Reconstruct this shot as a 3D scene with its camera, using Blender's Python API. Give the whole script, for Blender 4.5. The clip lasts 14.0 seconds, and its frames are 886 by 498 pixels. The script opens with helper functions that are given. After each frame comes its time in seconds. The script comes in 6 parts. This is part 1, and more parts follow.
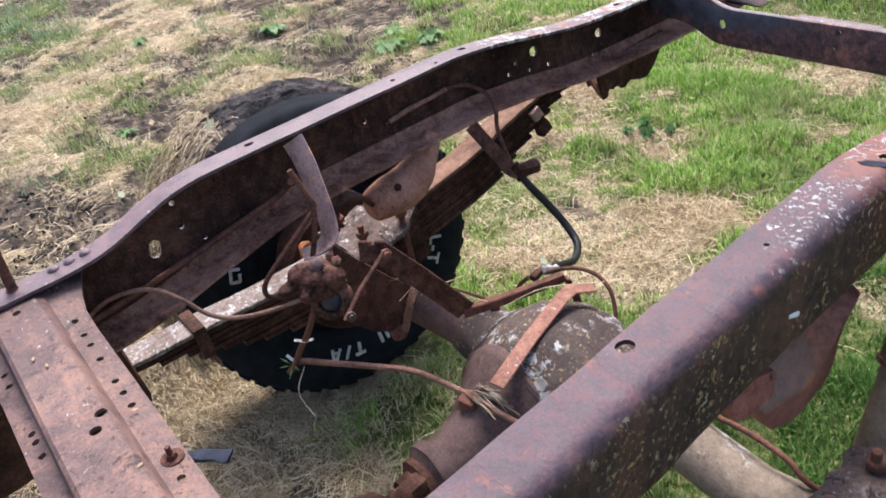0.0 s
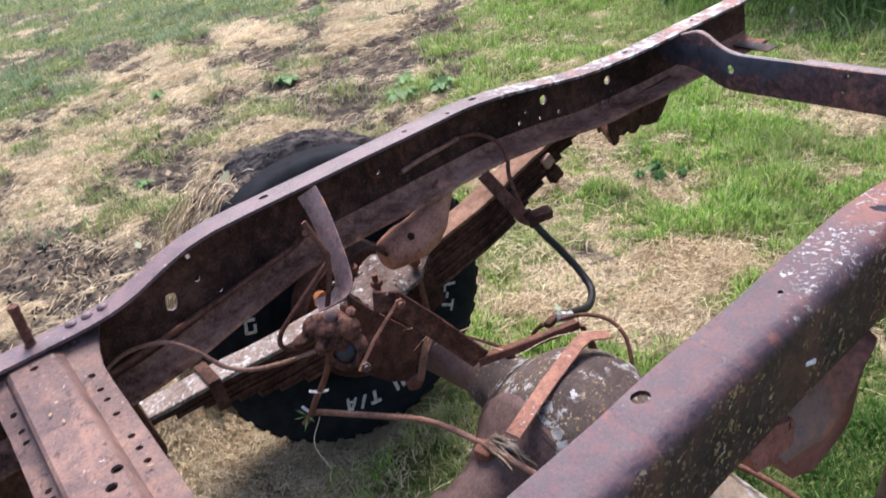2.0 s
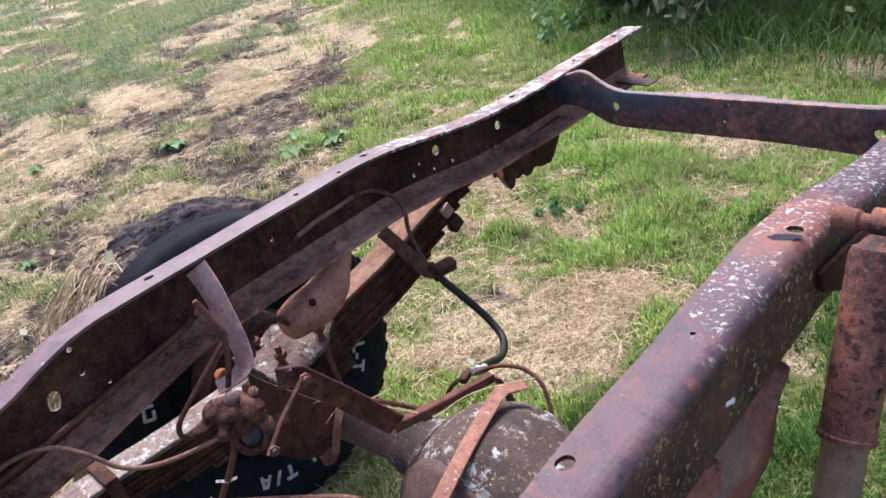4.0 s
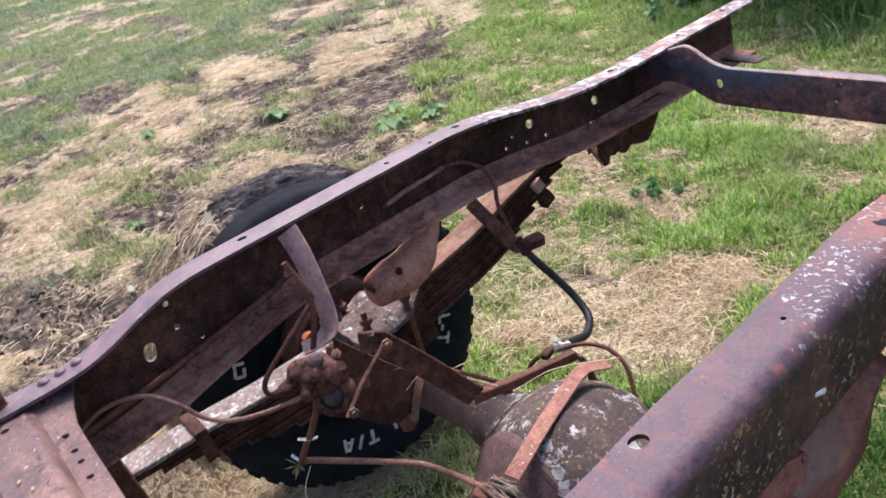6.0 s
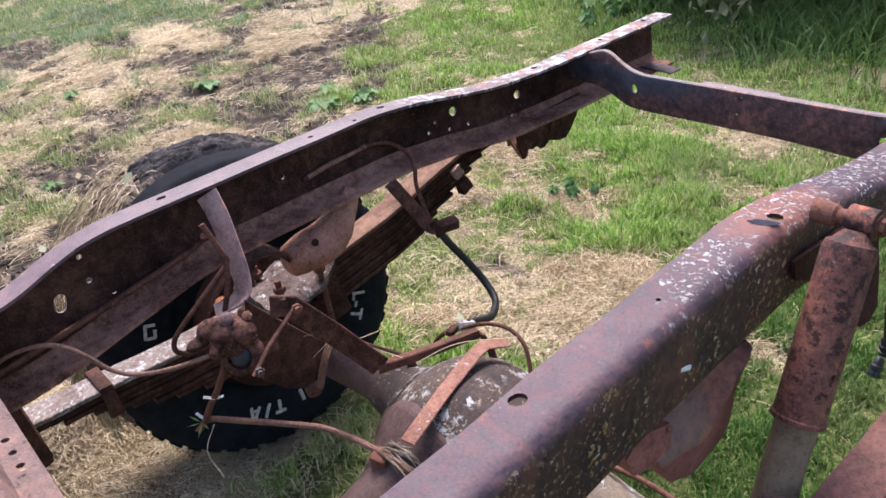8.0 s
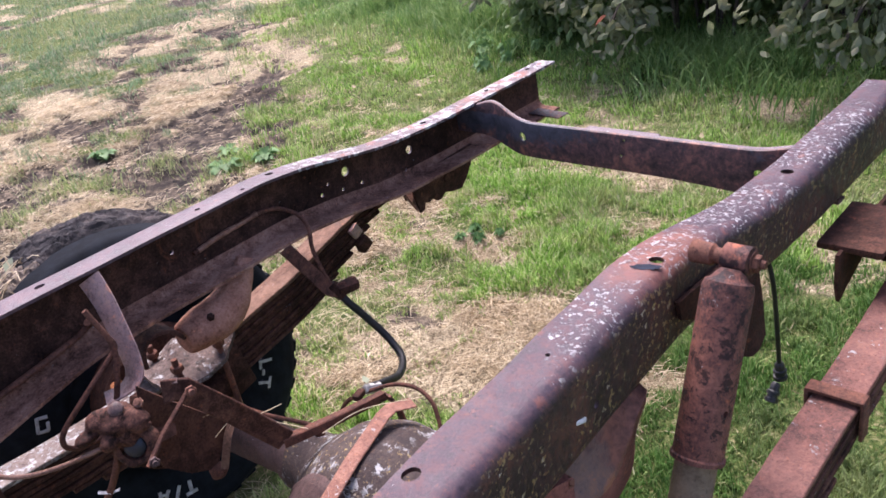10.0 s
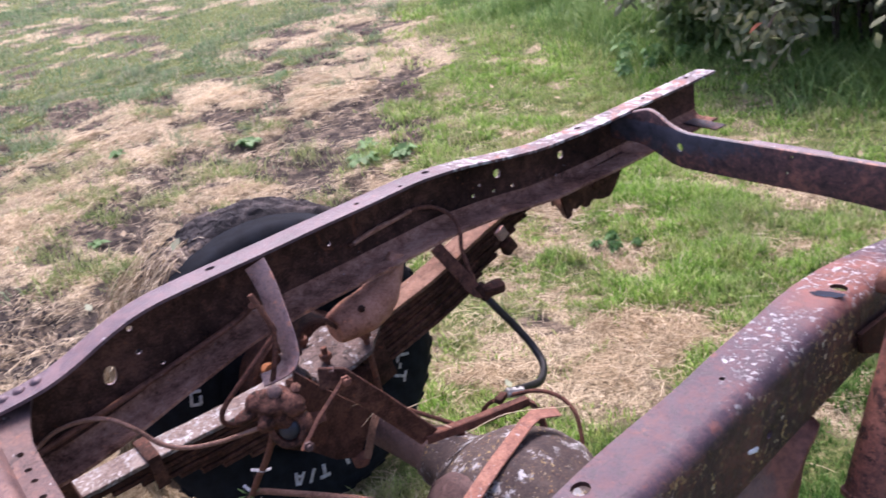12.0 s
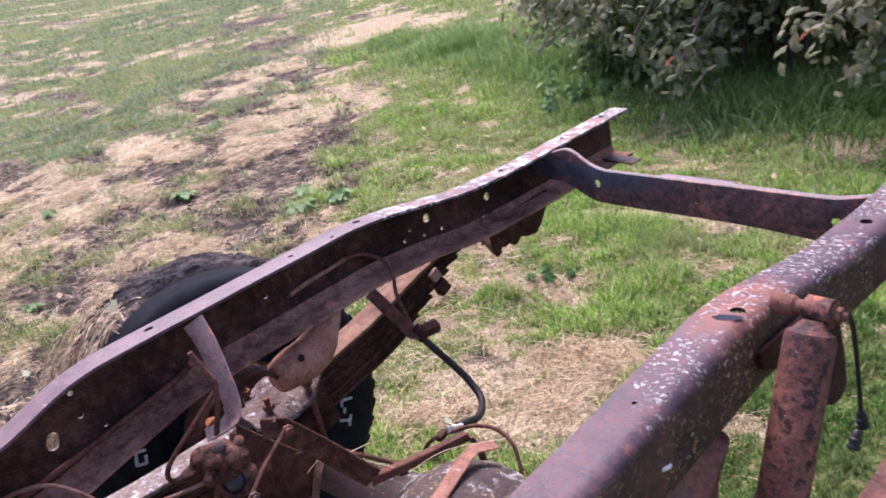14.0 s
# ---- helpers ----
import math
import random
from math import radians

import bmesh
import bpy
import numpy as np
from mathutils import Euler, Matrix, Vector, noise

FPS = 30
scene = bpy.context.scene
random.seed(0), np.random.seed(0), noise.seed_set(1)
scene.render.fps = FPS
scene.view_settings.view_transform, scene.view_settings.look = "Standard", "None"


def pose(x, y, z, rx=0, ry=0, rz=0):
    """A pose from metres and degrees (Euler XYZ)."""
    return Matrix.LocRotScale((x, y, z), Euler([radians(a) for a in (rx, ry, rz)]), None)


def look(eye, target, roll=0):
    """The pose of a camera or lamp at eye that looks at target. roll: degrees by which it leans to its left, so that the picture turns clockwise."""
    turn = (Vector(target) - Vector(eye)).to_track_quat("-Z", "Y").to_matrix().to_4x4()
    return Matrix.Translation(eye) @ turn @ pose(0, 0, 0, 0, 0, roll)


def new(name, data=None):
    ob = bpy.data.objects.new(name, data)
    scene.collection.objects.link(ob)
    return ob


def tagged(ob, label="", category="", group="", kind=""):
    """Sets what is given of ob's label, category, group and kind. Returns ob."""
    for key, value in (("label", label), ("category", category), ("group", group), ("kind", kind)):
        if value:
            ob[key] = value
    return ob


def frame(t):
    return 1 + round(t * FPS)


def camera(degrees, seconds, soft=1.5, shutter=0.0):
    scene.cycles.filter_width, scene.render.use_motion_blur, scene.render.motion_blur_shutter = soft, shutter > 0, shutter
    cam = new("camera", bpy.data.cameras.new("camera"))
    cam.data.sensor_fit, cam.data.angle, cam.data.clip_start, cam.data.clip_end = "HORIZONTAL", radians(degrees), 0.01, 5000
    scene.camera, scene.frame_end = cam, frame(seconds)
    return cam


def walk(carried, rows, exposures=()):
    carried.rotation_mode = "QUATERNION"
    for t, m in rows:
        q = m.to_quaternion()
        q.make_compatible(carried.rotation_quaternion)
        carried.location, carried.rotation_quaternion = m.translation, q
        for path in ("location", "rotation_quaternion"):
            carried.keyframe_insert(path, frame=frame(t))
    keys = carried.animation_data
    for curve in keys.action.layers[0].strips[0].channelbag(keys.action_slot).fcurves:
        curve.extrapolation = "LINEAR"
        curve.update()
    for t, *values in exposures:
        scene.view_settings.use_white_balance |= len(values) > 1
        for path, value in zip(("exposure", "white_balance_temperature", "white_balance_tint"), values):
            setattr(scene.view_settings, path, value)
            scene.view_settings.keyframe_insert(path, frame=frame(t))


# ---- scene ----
cam = camera(56.1, 14.0, 1.6, 0.65)
PATH = [
    (0, (0.4, -0.42, 1.24), (-1.059, 0.432, 0.171), -13.1),
    (0.5, (0.4, -0.416, 1.238), (-1.089, 0.429, 0.205), -12.9),
    (1, (0.401, -0.423, 1.237), (-1.094, 0.412, 0.202), -13.0),
    (1.5, (0.404, -0.421, 1.238), (-1.092, 0.412, 0.206), -13.9),
    (2, (0.402, -0.417, 1.25), (-1.11, 0.455, 0.275), -14.1),
    (2.5, (0.387, -0.412, 1.247), (-1.116, 0.52, 0.312), -14.9),
    (3, (0.371, -0.398, 1.24), (-1.059, 0.642, 0.305), -15.9),
    (3.2, (0.374, -0.392, 1.245), (-1.021, 0.695, 0.311), -15.7),
    (5.3, (0.35, -0.358, 1.239), (-1.067, 0.703, 0.309), -15.7),
    (5.5, (0.356, -0.355, 1.232), (-1.09, 0.667, 0.302), -16.3),
    (6, (0.373, -0.368, 1.231), (-1.159, 0.527, 0.308), -16.7),
    (6.5, (0.399, -0.373, 1.25), (-1.131, 0.542, 0.345), -13.1),
    (7, (0.406, -0.399, 1.24), (-1.108, 0.523, 0.314), -10.3),
    (7.5, (0.438, -0.391, 1.236), (-0.998, 0.602, 0.262), -10.3),
    (8, (0.433, -0.391, 1.233), (-0.982, 0.63, 0.256), -10.0),
    (8.5, (0.43, -0.39, 1.235), (-0.963, 0.666, 0.263), -11.1),
    (8.7, (0.442, -0.376, 1.234), (-0.918, 0.722, 0.261), -11.5),
    (10.8, (0.447, -0.344, 1.256), (-0.86, 0.873, 0.354), -11.3),
    (11, (0.438, -0.361, 1.259), (-0.929, 0.799, 0.372), -11.6),
    (11.5, (0.426, -0.378, 1.26), (-1.006, 0.711, 0.385), -11.5),
    (12, (0.402, -0.385, 1.26), (-1.097, 0.617, 0.394), -11.6),
    (12.5, (0.402, -0.395, 1.26), (-1.125, 0.568, 0.4), -11.5),
    (13, (0.418, -0.392, 1.268), (-1.102, 0.606, 0.434), -11.8),
    (13.5, (0.449, -0.393, 1.287), (-1.035, 0.679, 0.481), -12.9),
    (14, (0.46, -0.395, 1.293), (-0.971, 0.742, 0.481), -13.1),
]
EXPOSURES = ((0.0, 1.14, 6480.0, 16.0), (5.5, 1.13, 6410.0, 23.0), (8.0, 1.12, 6420.0, 21.0), (11.0, 1.14, 6340.0, 31.0), (14.0, 1.13, 6320.0, 34.0))
walk(cam, [(t, look(eye, target, roll)) for t, eye, target, roll in PATH], EXPOSURES)

SKY, SUN = 0.138, 2.95
# ---- world and light ----
world = bpy.data.worlds.new("overcast_sky")
scene.world = world
world.use_nodes = True
wn = world.node_tree.nodes
wl = world.node_tree.links
sky = wn.new("ShaderNodeTexSky")
sky.sky_type = "NISHITA"
sky.sun_disc = False
sky.sun_elevation = radians(58)
sky.sun_rotation = radians(-50)
sky.air_density, sky.dust_density, sky.ozone_density = 1.0, 3.0, 1.0
wl.new(sky.outputs["Color"], wn["Background"].inputs["Color"])
wn["Background"].inputs["Strength"].default_value = SKY
sun = new("sun", bpy.data.lights.new("sun", "SUN"))
sun.data.energy = SUN
sun.data.angle = radians(28)
sun.data.color = (1.0, 0.965, 0.91)
sun.matrix_world = look((-3.5, 2.6, 7.0), (0, 0, 0))

GROUND = -0.125


# ---- materials ----
class Mat:
    """A node material under construction; fields are laid out in metres."""

    def __init__(self, name, rough=0.8, metal=0.0):
        self.m = bpy.data.materials.new(name)
        self.m.use_nodes = True
        self.nt = self.m.node_tree
        self.b = self.nt.nodes["Principled BSDF"]
        self.b.inputs["Roughness"].default_value = rough
        self.b.inputs["Metallic"].default_value = metal
        self.geo = self.nt.nodes.new("ShaderNodeNewGeometry")
        self.pos = self.geo.outputs["Position"]

    def link(self, a, b):
        self.nt.links.new(a, b)

    def noise(self, scale, detail=5.0, rough=0.6, warp=0.0, stretch=None):
        n = self.nt.nodes.new("ShaderNodeTexNoise")
        n.inputs["Scale"].default_value = scale
        n.inputs["Detail"].default_value = detail
        n.inputs["Roughness"].default_value = rough
        n.inputs["Distortion"].default_value = warp
        if stretch:
            k = self.nt.nodes.new("ShaderNodeMapping")
            k.inputs["Scale"].default_value = stretch
            self.link(self.pos, k.inputs["Vector"])
            self.link(k.outputs["Vector"], n.inputs["Vector"])
        else:
            self.link(self.pos, n.inputs["Vector"])
        return n.outputs["Fac"]

    def cells(self, scale, rand=1.0):
        n = self.nt.nodes.new("ShaderNodeTexVoronoi")
        n.inputs["Scale"].default_value = scale
        n.inputs["Randomness"].default_value = rand
        self.link(self.pos, n.inputs["Vector"])
        return n.outputs["Distance"]

    def step(self, value, lo, hi, a=0.0, b=1.0):
        n = self.nt.nodes.new("ShaderNodeMapRange")
        n.interpolation_type = "SMOOTHSTEP"
        for key, v in (("From Min", lo), ("From Max", hi), ("To Min", a), ("To Max", b)):
            n.inputs[key].default_value = v
        self.link(value, n.inputs["Value"])
        return n.outputs["Result"]

    def math(self, op, a, b):
        n = self.nt.nodes.new("ShaderNodeMath")
        n.operation = op
        for v, s in ((a, n.inputs[0]), (b, n.inputs[1])):
            if isinstance(v, (int, float)):
                s.default_value = v
            else:
                self.link(v, s)
        return n.outputs[0]

    def ramp(self, value, *stops):
        n = self.nt.nodes.new("ShaderNodeValToRGB")
        e = n.color_ramp.elements
        while len(e) < len(stops):
            e.new(0.5)
        for s, (p, c) in zip(e, stops):
            s.position, s.color = p, (*c, 1)
        self.link(value, n.inputs["Fac"])
        return n.outputs["Color"]

    def mix(self, fac, a, b):
        n = self.nt.nodes.new("ShaderNodeMix")
        n.data_type = "RGBA"
        for v, s in ((fac, n.inputs[0]), (a, n.inputs[6]), (b, n.inputs[7])):
            if isinstance(v, (int, float)):
                s.default_value = v
            elif isinstance(v, tuple):
                s.default_value = (*v, 1)
            else:
                self.link(v, s)
        return n.outputs[2]

    def island(self):
        return self.geo.outputs["Random Per Island"]

    def attribute(self, name):
        n = self.nt.nodes.new("ShaderNodeAttribute")
        n.attribute_name = name
        return n

    def colour(self, c):
        if isinstance(c, tuple):
            self.b.inputs["Base Color"].default_value = (*c, 1)
        else:
            self.link(c, self.b.inputs["Base Color"])
        return self

    def rough(self, r):
        self.link(r, self.b.inputs["Roughness"])
        return self

    def bump(self, height, strength=0.4, distance=0.002):
        n = self.nt.nodes.new("ShaderNodeBump")
        n.inputs["Strength"].default_value = strength
        n.inputs["Distance"].default_value = distance
        self.link(height, n.inputs["Height"])
        self.link(n.outputs["Normal"], self.b.inputs["Normal"])
        return self


def rusted(name, dark, mid, bright, patch=7.0, white=0.0, yellow=0.0, rough=0.75, patchy=0.62, spec=0.3, fleck=110.0, blotch=0.0, stain=None, web=None):
    """Old rusted steel: two scales of rust, orange patches, pits and crusts of white or yellow lichen."""
    m = Mat(name, rough)
    m.b.inputs["Specular IOR Level"].default_value = spec
    big, fine, tiny, grain = m.noise(patch, 6, 0.65, 0.4), m.noise(patch * 8, 6, 0.72, 0.3), m.noise(260, 4, 0.7), m.noise(900, 3, 0.7)
    mixed = m.math("ADD", m.math("ADD", m.math("MULTIPLY", big, 0.4), m.math("MULTIPLY", fine, 0.38)), m.math("MULTIPLY", tiny, 0.22))
    c = m.ramp(mixed, (0.40, dark), (0.495, mid), (0.60, bright))
    warm = tuple(min(1, v * k) for v, k in zip(bright, (1.5, 1.1, 0.82)))
    c = m.mix(m.step(m.noise(patch * 2.3, 6, 0.72, 0.6), patchy, patchy + 0.09, 0, 0.8), c, warm)
    c = m.mix(m.step(m.noise(patch * 17, 5, 0.7, 0.4), 0.6, 0.69, 0, 0.6), c, warm)
    c = m.mix(m.step(m.noise(190, 5, 0.75), 0.56, 0.68, 0, 0.7), c, tuple(v * 0.6 for v in dark))
    if stain:
        gap = m.nt.nodes.new("ShaderNodeVectorMath")
        gap.operation = "DISTANCE"
        m.link(m.pos, gap.inputs[0])
        gap.inputs[1].default_value = stain[:3]
        ragged = m.math("ADD", gap.outputs["Value"], m.math("MULTIPLY", m.math("SUBTRACT", m.noise(16, 6, 0.75), 0.5), 2.2 * stain[3]))
        c = m.mix(m.step(ragged, stain[3] * 1.2, stain[3] * 0.5, 0, 0.75), c, m.ramp(fine, (0.4, (0.13, 0.045, 0.032)), (0.6, (0.30, 0.115, 0.078))))
    if blotch:
        c = m.mix(m.step(m.noise(52, 6, 0.75, 0.3), 0.57 - 0.05 * blotch, 0.64 - 0.05 * blotch, 0, 0.85), c, tuple(v * 0.7 for v in dark))
    flat = 1.0
    # web: darker rust on upright faces, their shade put into the colour
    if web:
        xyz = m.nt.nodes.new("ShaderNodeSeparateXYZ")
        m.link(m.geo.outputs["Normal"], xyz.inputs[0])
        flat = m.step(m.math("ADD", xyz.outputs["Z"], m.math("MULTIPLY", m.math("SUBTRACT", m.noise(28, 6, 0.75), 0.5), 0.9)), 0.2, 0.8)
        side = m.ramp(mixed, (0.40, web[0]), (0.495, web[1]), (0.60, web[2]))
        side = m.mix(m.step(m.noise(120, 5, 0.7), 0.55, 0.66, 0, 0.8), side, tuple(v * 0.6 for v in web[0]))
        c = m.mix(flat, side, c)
    relief = m.math("ADD", m.math("MULTIPLY", fine, 0.6), m.math("ADD", m.math("MULTIPLY", tiny, 0.3), m.math("MULTIPLY", grain, 0.25)))
    if white:
        spots = m.math("MULTIPLY", m.step(m.noise(fleck, 5, 0.66, 0.3), 0.69 - 0.13 * white, 0.73 - 0.13 * white), m.math("MULTIPLY", flat, m.step(m.noise(11, 5, 0.7), 0.53 - 0.08 * white, 0.62 - 0.08 * white)))
        c = m.mix(m.math("MULTIPLY", spots, 0.9), c, m.ramp(m.noise(60, 3), (0.35, (0.23, 0.235, 0.235)), (0.65, (0.55, 0.55, 0.55))))
        relief = m.math("ADD", relief, m.math("MULTIPLY", spots, 0.5))
    if yellow:
        spots = m.math("MULTIPLY", m.step(m.noise(150, 5, 0.6, 0.0), 0.655 - 0.11 * yellow, 0.70 - 0.11 * yellow), m.math("MULTIPLY", m.math("SUBTRACT", 1.0, flat) if web else 1.0, m.step(m.noise(9, 5, 0.75), 0.40, 0.58)))
        c = m.mix(m.math("MULTIPLY", spots, 0.9), c, m.ramp(m.noise(55, 4), (0.36, (0.2, 0.085, 0.045)), (0.47, (0.30, 0.2, 0.08)), (0.56, (0.38, 0.30, 0.14)), (0.66, (0.48, 0.43, 0.36))))
        relief = m.math("ADD", relief, m.math("MULTIPLY", spots, 0.6))
    m.rough(m.step(fine, 0.3, 0.7, rough - 0.16, rough + 0.16))
    return m.colour(c).bump(relief, 0.65, 0.003).m


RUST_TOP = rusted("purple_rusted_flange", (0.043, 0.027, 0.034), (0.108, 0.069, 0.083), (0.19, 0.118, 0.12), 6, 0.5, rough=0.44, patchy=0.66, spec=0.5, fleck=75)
RUST_TOP_LICHEN = rusted("lichen_spotted_flange", (0.05, 0.03, 0.036), (0.11, 0.068, 0.078), (0.2, 0.09, 0.075), 6, 1.6, rough=0.5, patchy=0.55, spec=0.45, fleck=48, stain=(-0.83, 1.02, 0.66, 0.08))
# Rust colours of the near rail's web, darkened to carry its shade.
SHADED_WEB = ((0.012, 0.007, 0.009), (0.04, 0.023, 0.024), (0.125, 0.052, 0.036))
RUST_NEAR = rusted("dark_purple_rusted_flange", (0.025, 0.015, 0.022), (0.066, 0.041, 0.057), (0.135, 0.069, 0.072), 8, 0.12, 0.9, web=SHADED_WEB, rough=0.52, patchy=0.58, spec=0.38)
RUST_NEAR_LICHEN = rusted("purple_flange_with_lichen_spots", (0.027, 0.016, 0.023), (0.068, 0.043, 0.058), (0.14, 0.07, 0.073), 8, 1.15, 0.9, web=SHADED_WEB, rough=0.53, patchy=0.58, spec=0.38, fleck=150, stain=(-0.01, 0.46, 0.715, 0.1))
RUST_SPRING = rusted("red_rusted_spring_leaf", (0.07, 0.03, 0.025), (0.19, 0.085, 0.067), (0.30, 0.145, 0.11), 9, 0.6, rough=0.7, fleck=70)
RUST_INNER = rusted("brown_rusted_inner_web", (0.018, 0.009, 0.007), (0.066, 0.031, 0.024), (0.18, 0.088, 0.063), 6, 0.25, rough=0.8, spec=0.12)
# Rust with the shade below the far rail's top flange put into it.
RUST_HOLLOW = rusted("shade_darkened_rust", (0.014, 0.0075, 0.006), (0.046, 0.024, 0.019), (0.13, 0.064, 0.047), 5, 0.12, rough=0.82, spec=0.1)
RUST_BOOT = rusted("pink_brown_pressing", (0.13, 0.056, 0.038), (0.34, 0.165, 0.115), (0.5, 0.27, 0.2), 7, 0.0, rough=0.75, spec=0.08)
RUST_BOOT_NEAR = rusted("lilac_pressing", (0.09, 0.062, 0.062), (0.185, 0.118, 0.10), (0.27, 0.15, 0.105), 6, 0.0, rough=0.6, spec=0.3, patchy=0.55, stain=(0.0, 0.315, 0.565, 0.075))
RUST_SIDE = rusted("red_pressing", (0.12, 0.046, 0.036), (0.25, 0.098, 0.078), (0.36, 0.15, 0.115), 7, 0.0, rough=0.75, spec=0.2)
# Pink-brown rust, lightened in place of light on the far rail's lower flange.
RUST_FLANGE = rusted("lightened_pink_brown_rust", (0.07, 0.033, 0.024), (0.25, 0.128, 0.094), (0.42, 0.25, 0.19), 7, 0.3, rough=0.8, spec=0.08)
CAST = rusted("lichen_speckled_casting", (0.03, 0.021, 0.018), (0.11, 0.078, 0.068), (0.21, 0.16, 0.14), 9, 0.95, rough=0.85, fleck=62, blotch=0.6)
TAN_TUBE = rusted("tan_weathered_tube", (0.10, 0.07, 0.042), (0.19, 0.14, 0.09), (0.26, 0.2, 0.14), 8, rough=0.65)
RUST_LILAC = rusted("lilac_rusted_strap", (0.19, 0.108, 0.10), (0.40, 0.26, 0.25), (0.56, 0.34, 0.28), 15, 0.15, rough=0.42, patchy=0.55, spec=0.5)
RUST_WEB = rusted("lichen_crusted_web", (0.014, 0.008, 0.010), (0.042, 0.024, 0.026), (0.12, 0.052, 0.038), 14, 0.12, 0.9, rough=0.8, spec=0.2)
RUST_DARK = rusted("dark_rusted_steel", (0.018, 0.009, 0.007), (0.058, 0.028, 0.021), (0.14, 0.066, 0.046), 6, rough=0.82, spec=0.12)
RUST_MID = rusted("brown_rusted_steel", (0.045, 0.02, 0.015), (0.125, 0.056, 0.04), (0.22, 0.1, 0.068), 8, 0.1, rough=0.78, spec=0.18)
RUST_RED = rusted("red_rusted_steel", (0.026, 0.014, 0.015), (0.15, 0.06, 0.046), (0.28, 0.12, 0.085), 12, 0.35, rough=0.72, blotch=1.0)
RUST_PINK = rusted("pinkish_rusted_plate", (0.054, 0.033, 0.034), (0.126, 0.078, 0.072), (0.25, 0.148, 0.118), 5, 0.4, rough=0.6, patchy=0.64, blotch=0.2)
RUST_ORANGE = rusted("orange_rusted_strip", (0.13, 0.058, 0.042), (0.26, 0.12, 0.085), (0.4, 0.22, 0.16), 10, 0.75, rough=0.75)
RUST_LICHEN = rusted("lichen_covered_casting", (0.026, 0.018, 0.018), (0.062, 0.045, 0.041), (0.112, 0.087, 0.075), 9, 1.18, 0.7, rough=0.85, fleck=40)
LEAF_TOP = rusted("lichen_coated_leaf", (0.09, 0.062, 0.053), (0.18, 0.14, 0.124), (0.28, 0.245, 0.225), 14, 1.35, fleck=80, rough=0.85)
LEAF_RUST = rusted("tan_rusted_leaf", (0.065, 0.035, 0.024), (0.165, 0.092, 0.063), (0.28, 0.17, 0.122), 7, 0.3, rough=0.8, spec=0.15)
CAST_BROWN = rusted("purple_brown_casting", (0.033, 0.02, 0.018), (0.084, 0.051, 0.047), (0.145, 0.094, 0.085), 9, 0.25, rough=0.72, spec=0.25, patchy=0.66)
VALVE_RUST = rusted("flaking_brown_rust", (0.018, 0.010, 0.008), (0.075, 0.034, 0.026), (0.185, 0.085, 0.062), 24, 0.15, rough=0.8, spec=0.2, blotch=0.8)
GREY_TUBE = rusted("weathered_grey_tube", (0.095, 0.073, 0.054), (0.19, 0.15, 0.112), (0.28, 0.23, 0.18), 8, 1.0, rough=0.75, fleck=45)
GREY_BLUE = rusted("blue_grey_crossmember", (0.028, 0.022, 0.025), (0.062, 0.05, 0.058), (0.12, 0.062, 0.05), 7, 0.1, rough=0.55, patchy=0.5)


def two_tone():
    """Blue-grey paint left on top and to the far end, mottled red rust eaten up from the lower edge."""
    m = Mat("blue_grey_and_red_rusted_plate", 0.6)
    part_xyz = m.nt.nodes.new("ShaderNodeSeparateXYZ")
    m.link(m.pos, part_xyz.inputs[0])
    fine = m.noise(70, 6, 0.72, 0.3)
    paint = m.ramp(m.noise(18, 5, 0.7), (0.4, (0.02, 0.021, 0.03)), (0.6, (0.068, 0.066, 0.085)))
    rust = m.ramp(m.math("ADD", m.math("MULTIPLY", fine, 0.6), m.math("MULTIPLY", m.noise(15, 5, 0.7), 0.4)), (0.4, (0.03, 0.015, 0.017)), (0.5, (0.1, 0.047, 0.045)), (0.6, (0.26, 0.105, 0.075)))
    eaten = m.math("ADD", m.math("ADD", m.step(part_xyz.outputs["Z"], 0.565, 0.63, 0.55, 0.1), m.step(part_xyz.outputs["Z"], 0.632, 0.642, 0.0, 0.5)), m.step(part_xyz.outputs["X"], -0.62, -0.4, 0.0, 0.45))
    eaten = m.math("ADD", eaten, m.math("MULTIPLY", m.math("SUBTRACT", m.noise(22, 6, 0.75), 0.5), 1.6))
    c = m.mix(m.step(eaten, 0.25, 0.55), paint, rust)
    c = m.mix(m.step(m.noise(170, 4, 0.65), 0.69, 0.72, 0, 0.8), c, (0.3, 0.27, 0.22))
    return m.colour(c).bump(fine, 0.5, 0.002).m


TWO_TONE = two_tone()


def plain(name, colour, rough, scale=40.0, spread=0.35, bump=0.3, spec=0.5):
    m = Mat(name, rough)
    m.b.inputs["Specular IOR Level"].default_value = spec
    n = m.noise(scale, 5, 0.65)
    lo, hi = (tuple(v * k for v in colour) for k in (1 - spread, 1 + spread))
    return m.colour(m.ramp(n, (0.35, lo), (0.65, hi))).bump(m.noise(scale * 6, 4), bump, 0.002).m


RUBBER = plain("black_tyre_rubber", (0.0085, 0.011, 0.0155), 0.85, 30, spec=0.12)
HOSE = plain("black_rubber_hose", (0.012, 0.012, 0.013), 0.5, 60)
MARK = plain("grey_white_wall_mark", (0.40, 0.41, 0.43), 0.8, 90, spec=0.2)
WHITE = plain("dirty_white_lettering", (0.55, 0.55, 0.56), 0.7, 90)
BLACK = plain("black_plastic", (0.012, 0.013, 0.016), 0.4, 60)
BLUE_PAINT = plain("dark_blue_paint_mark", (0.02, 0.026, 0.042), 0.85, 90, spec=0.2)
ALLOY = plain("dull_alloy", (0.42, 0.41, 0.38), 0.5, 80)
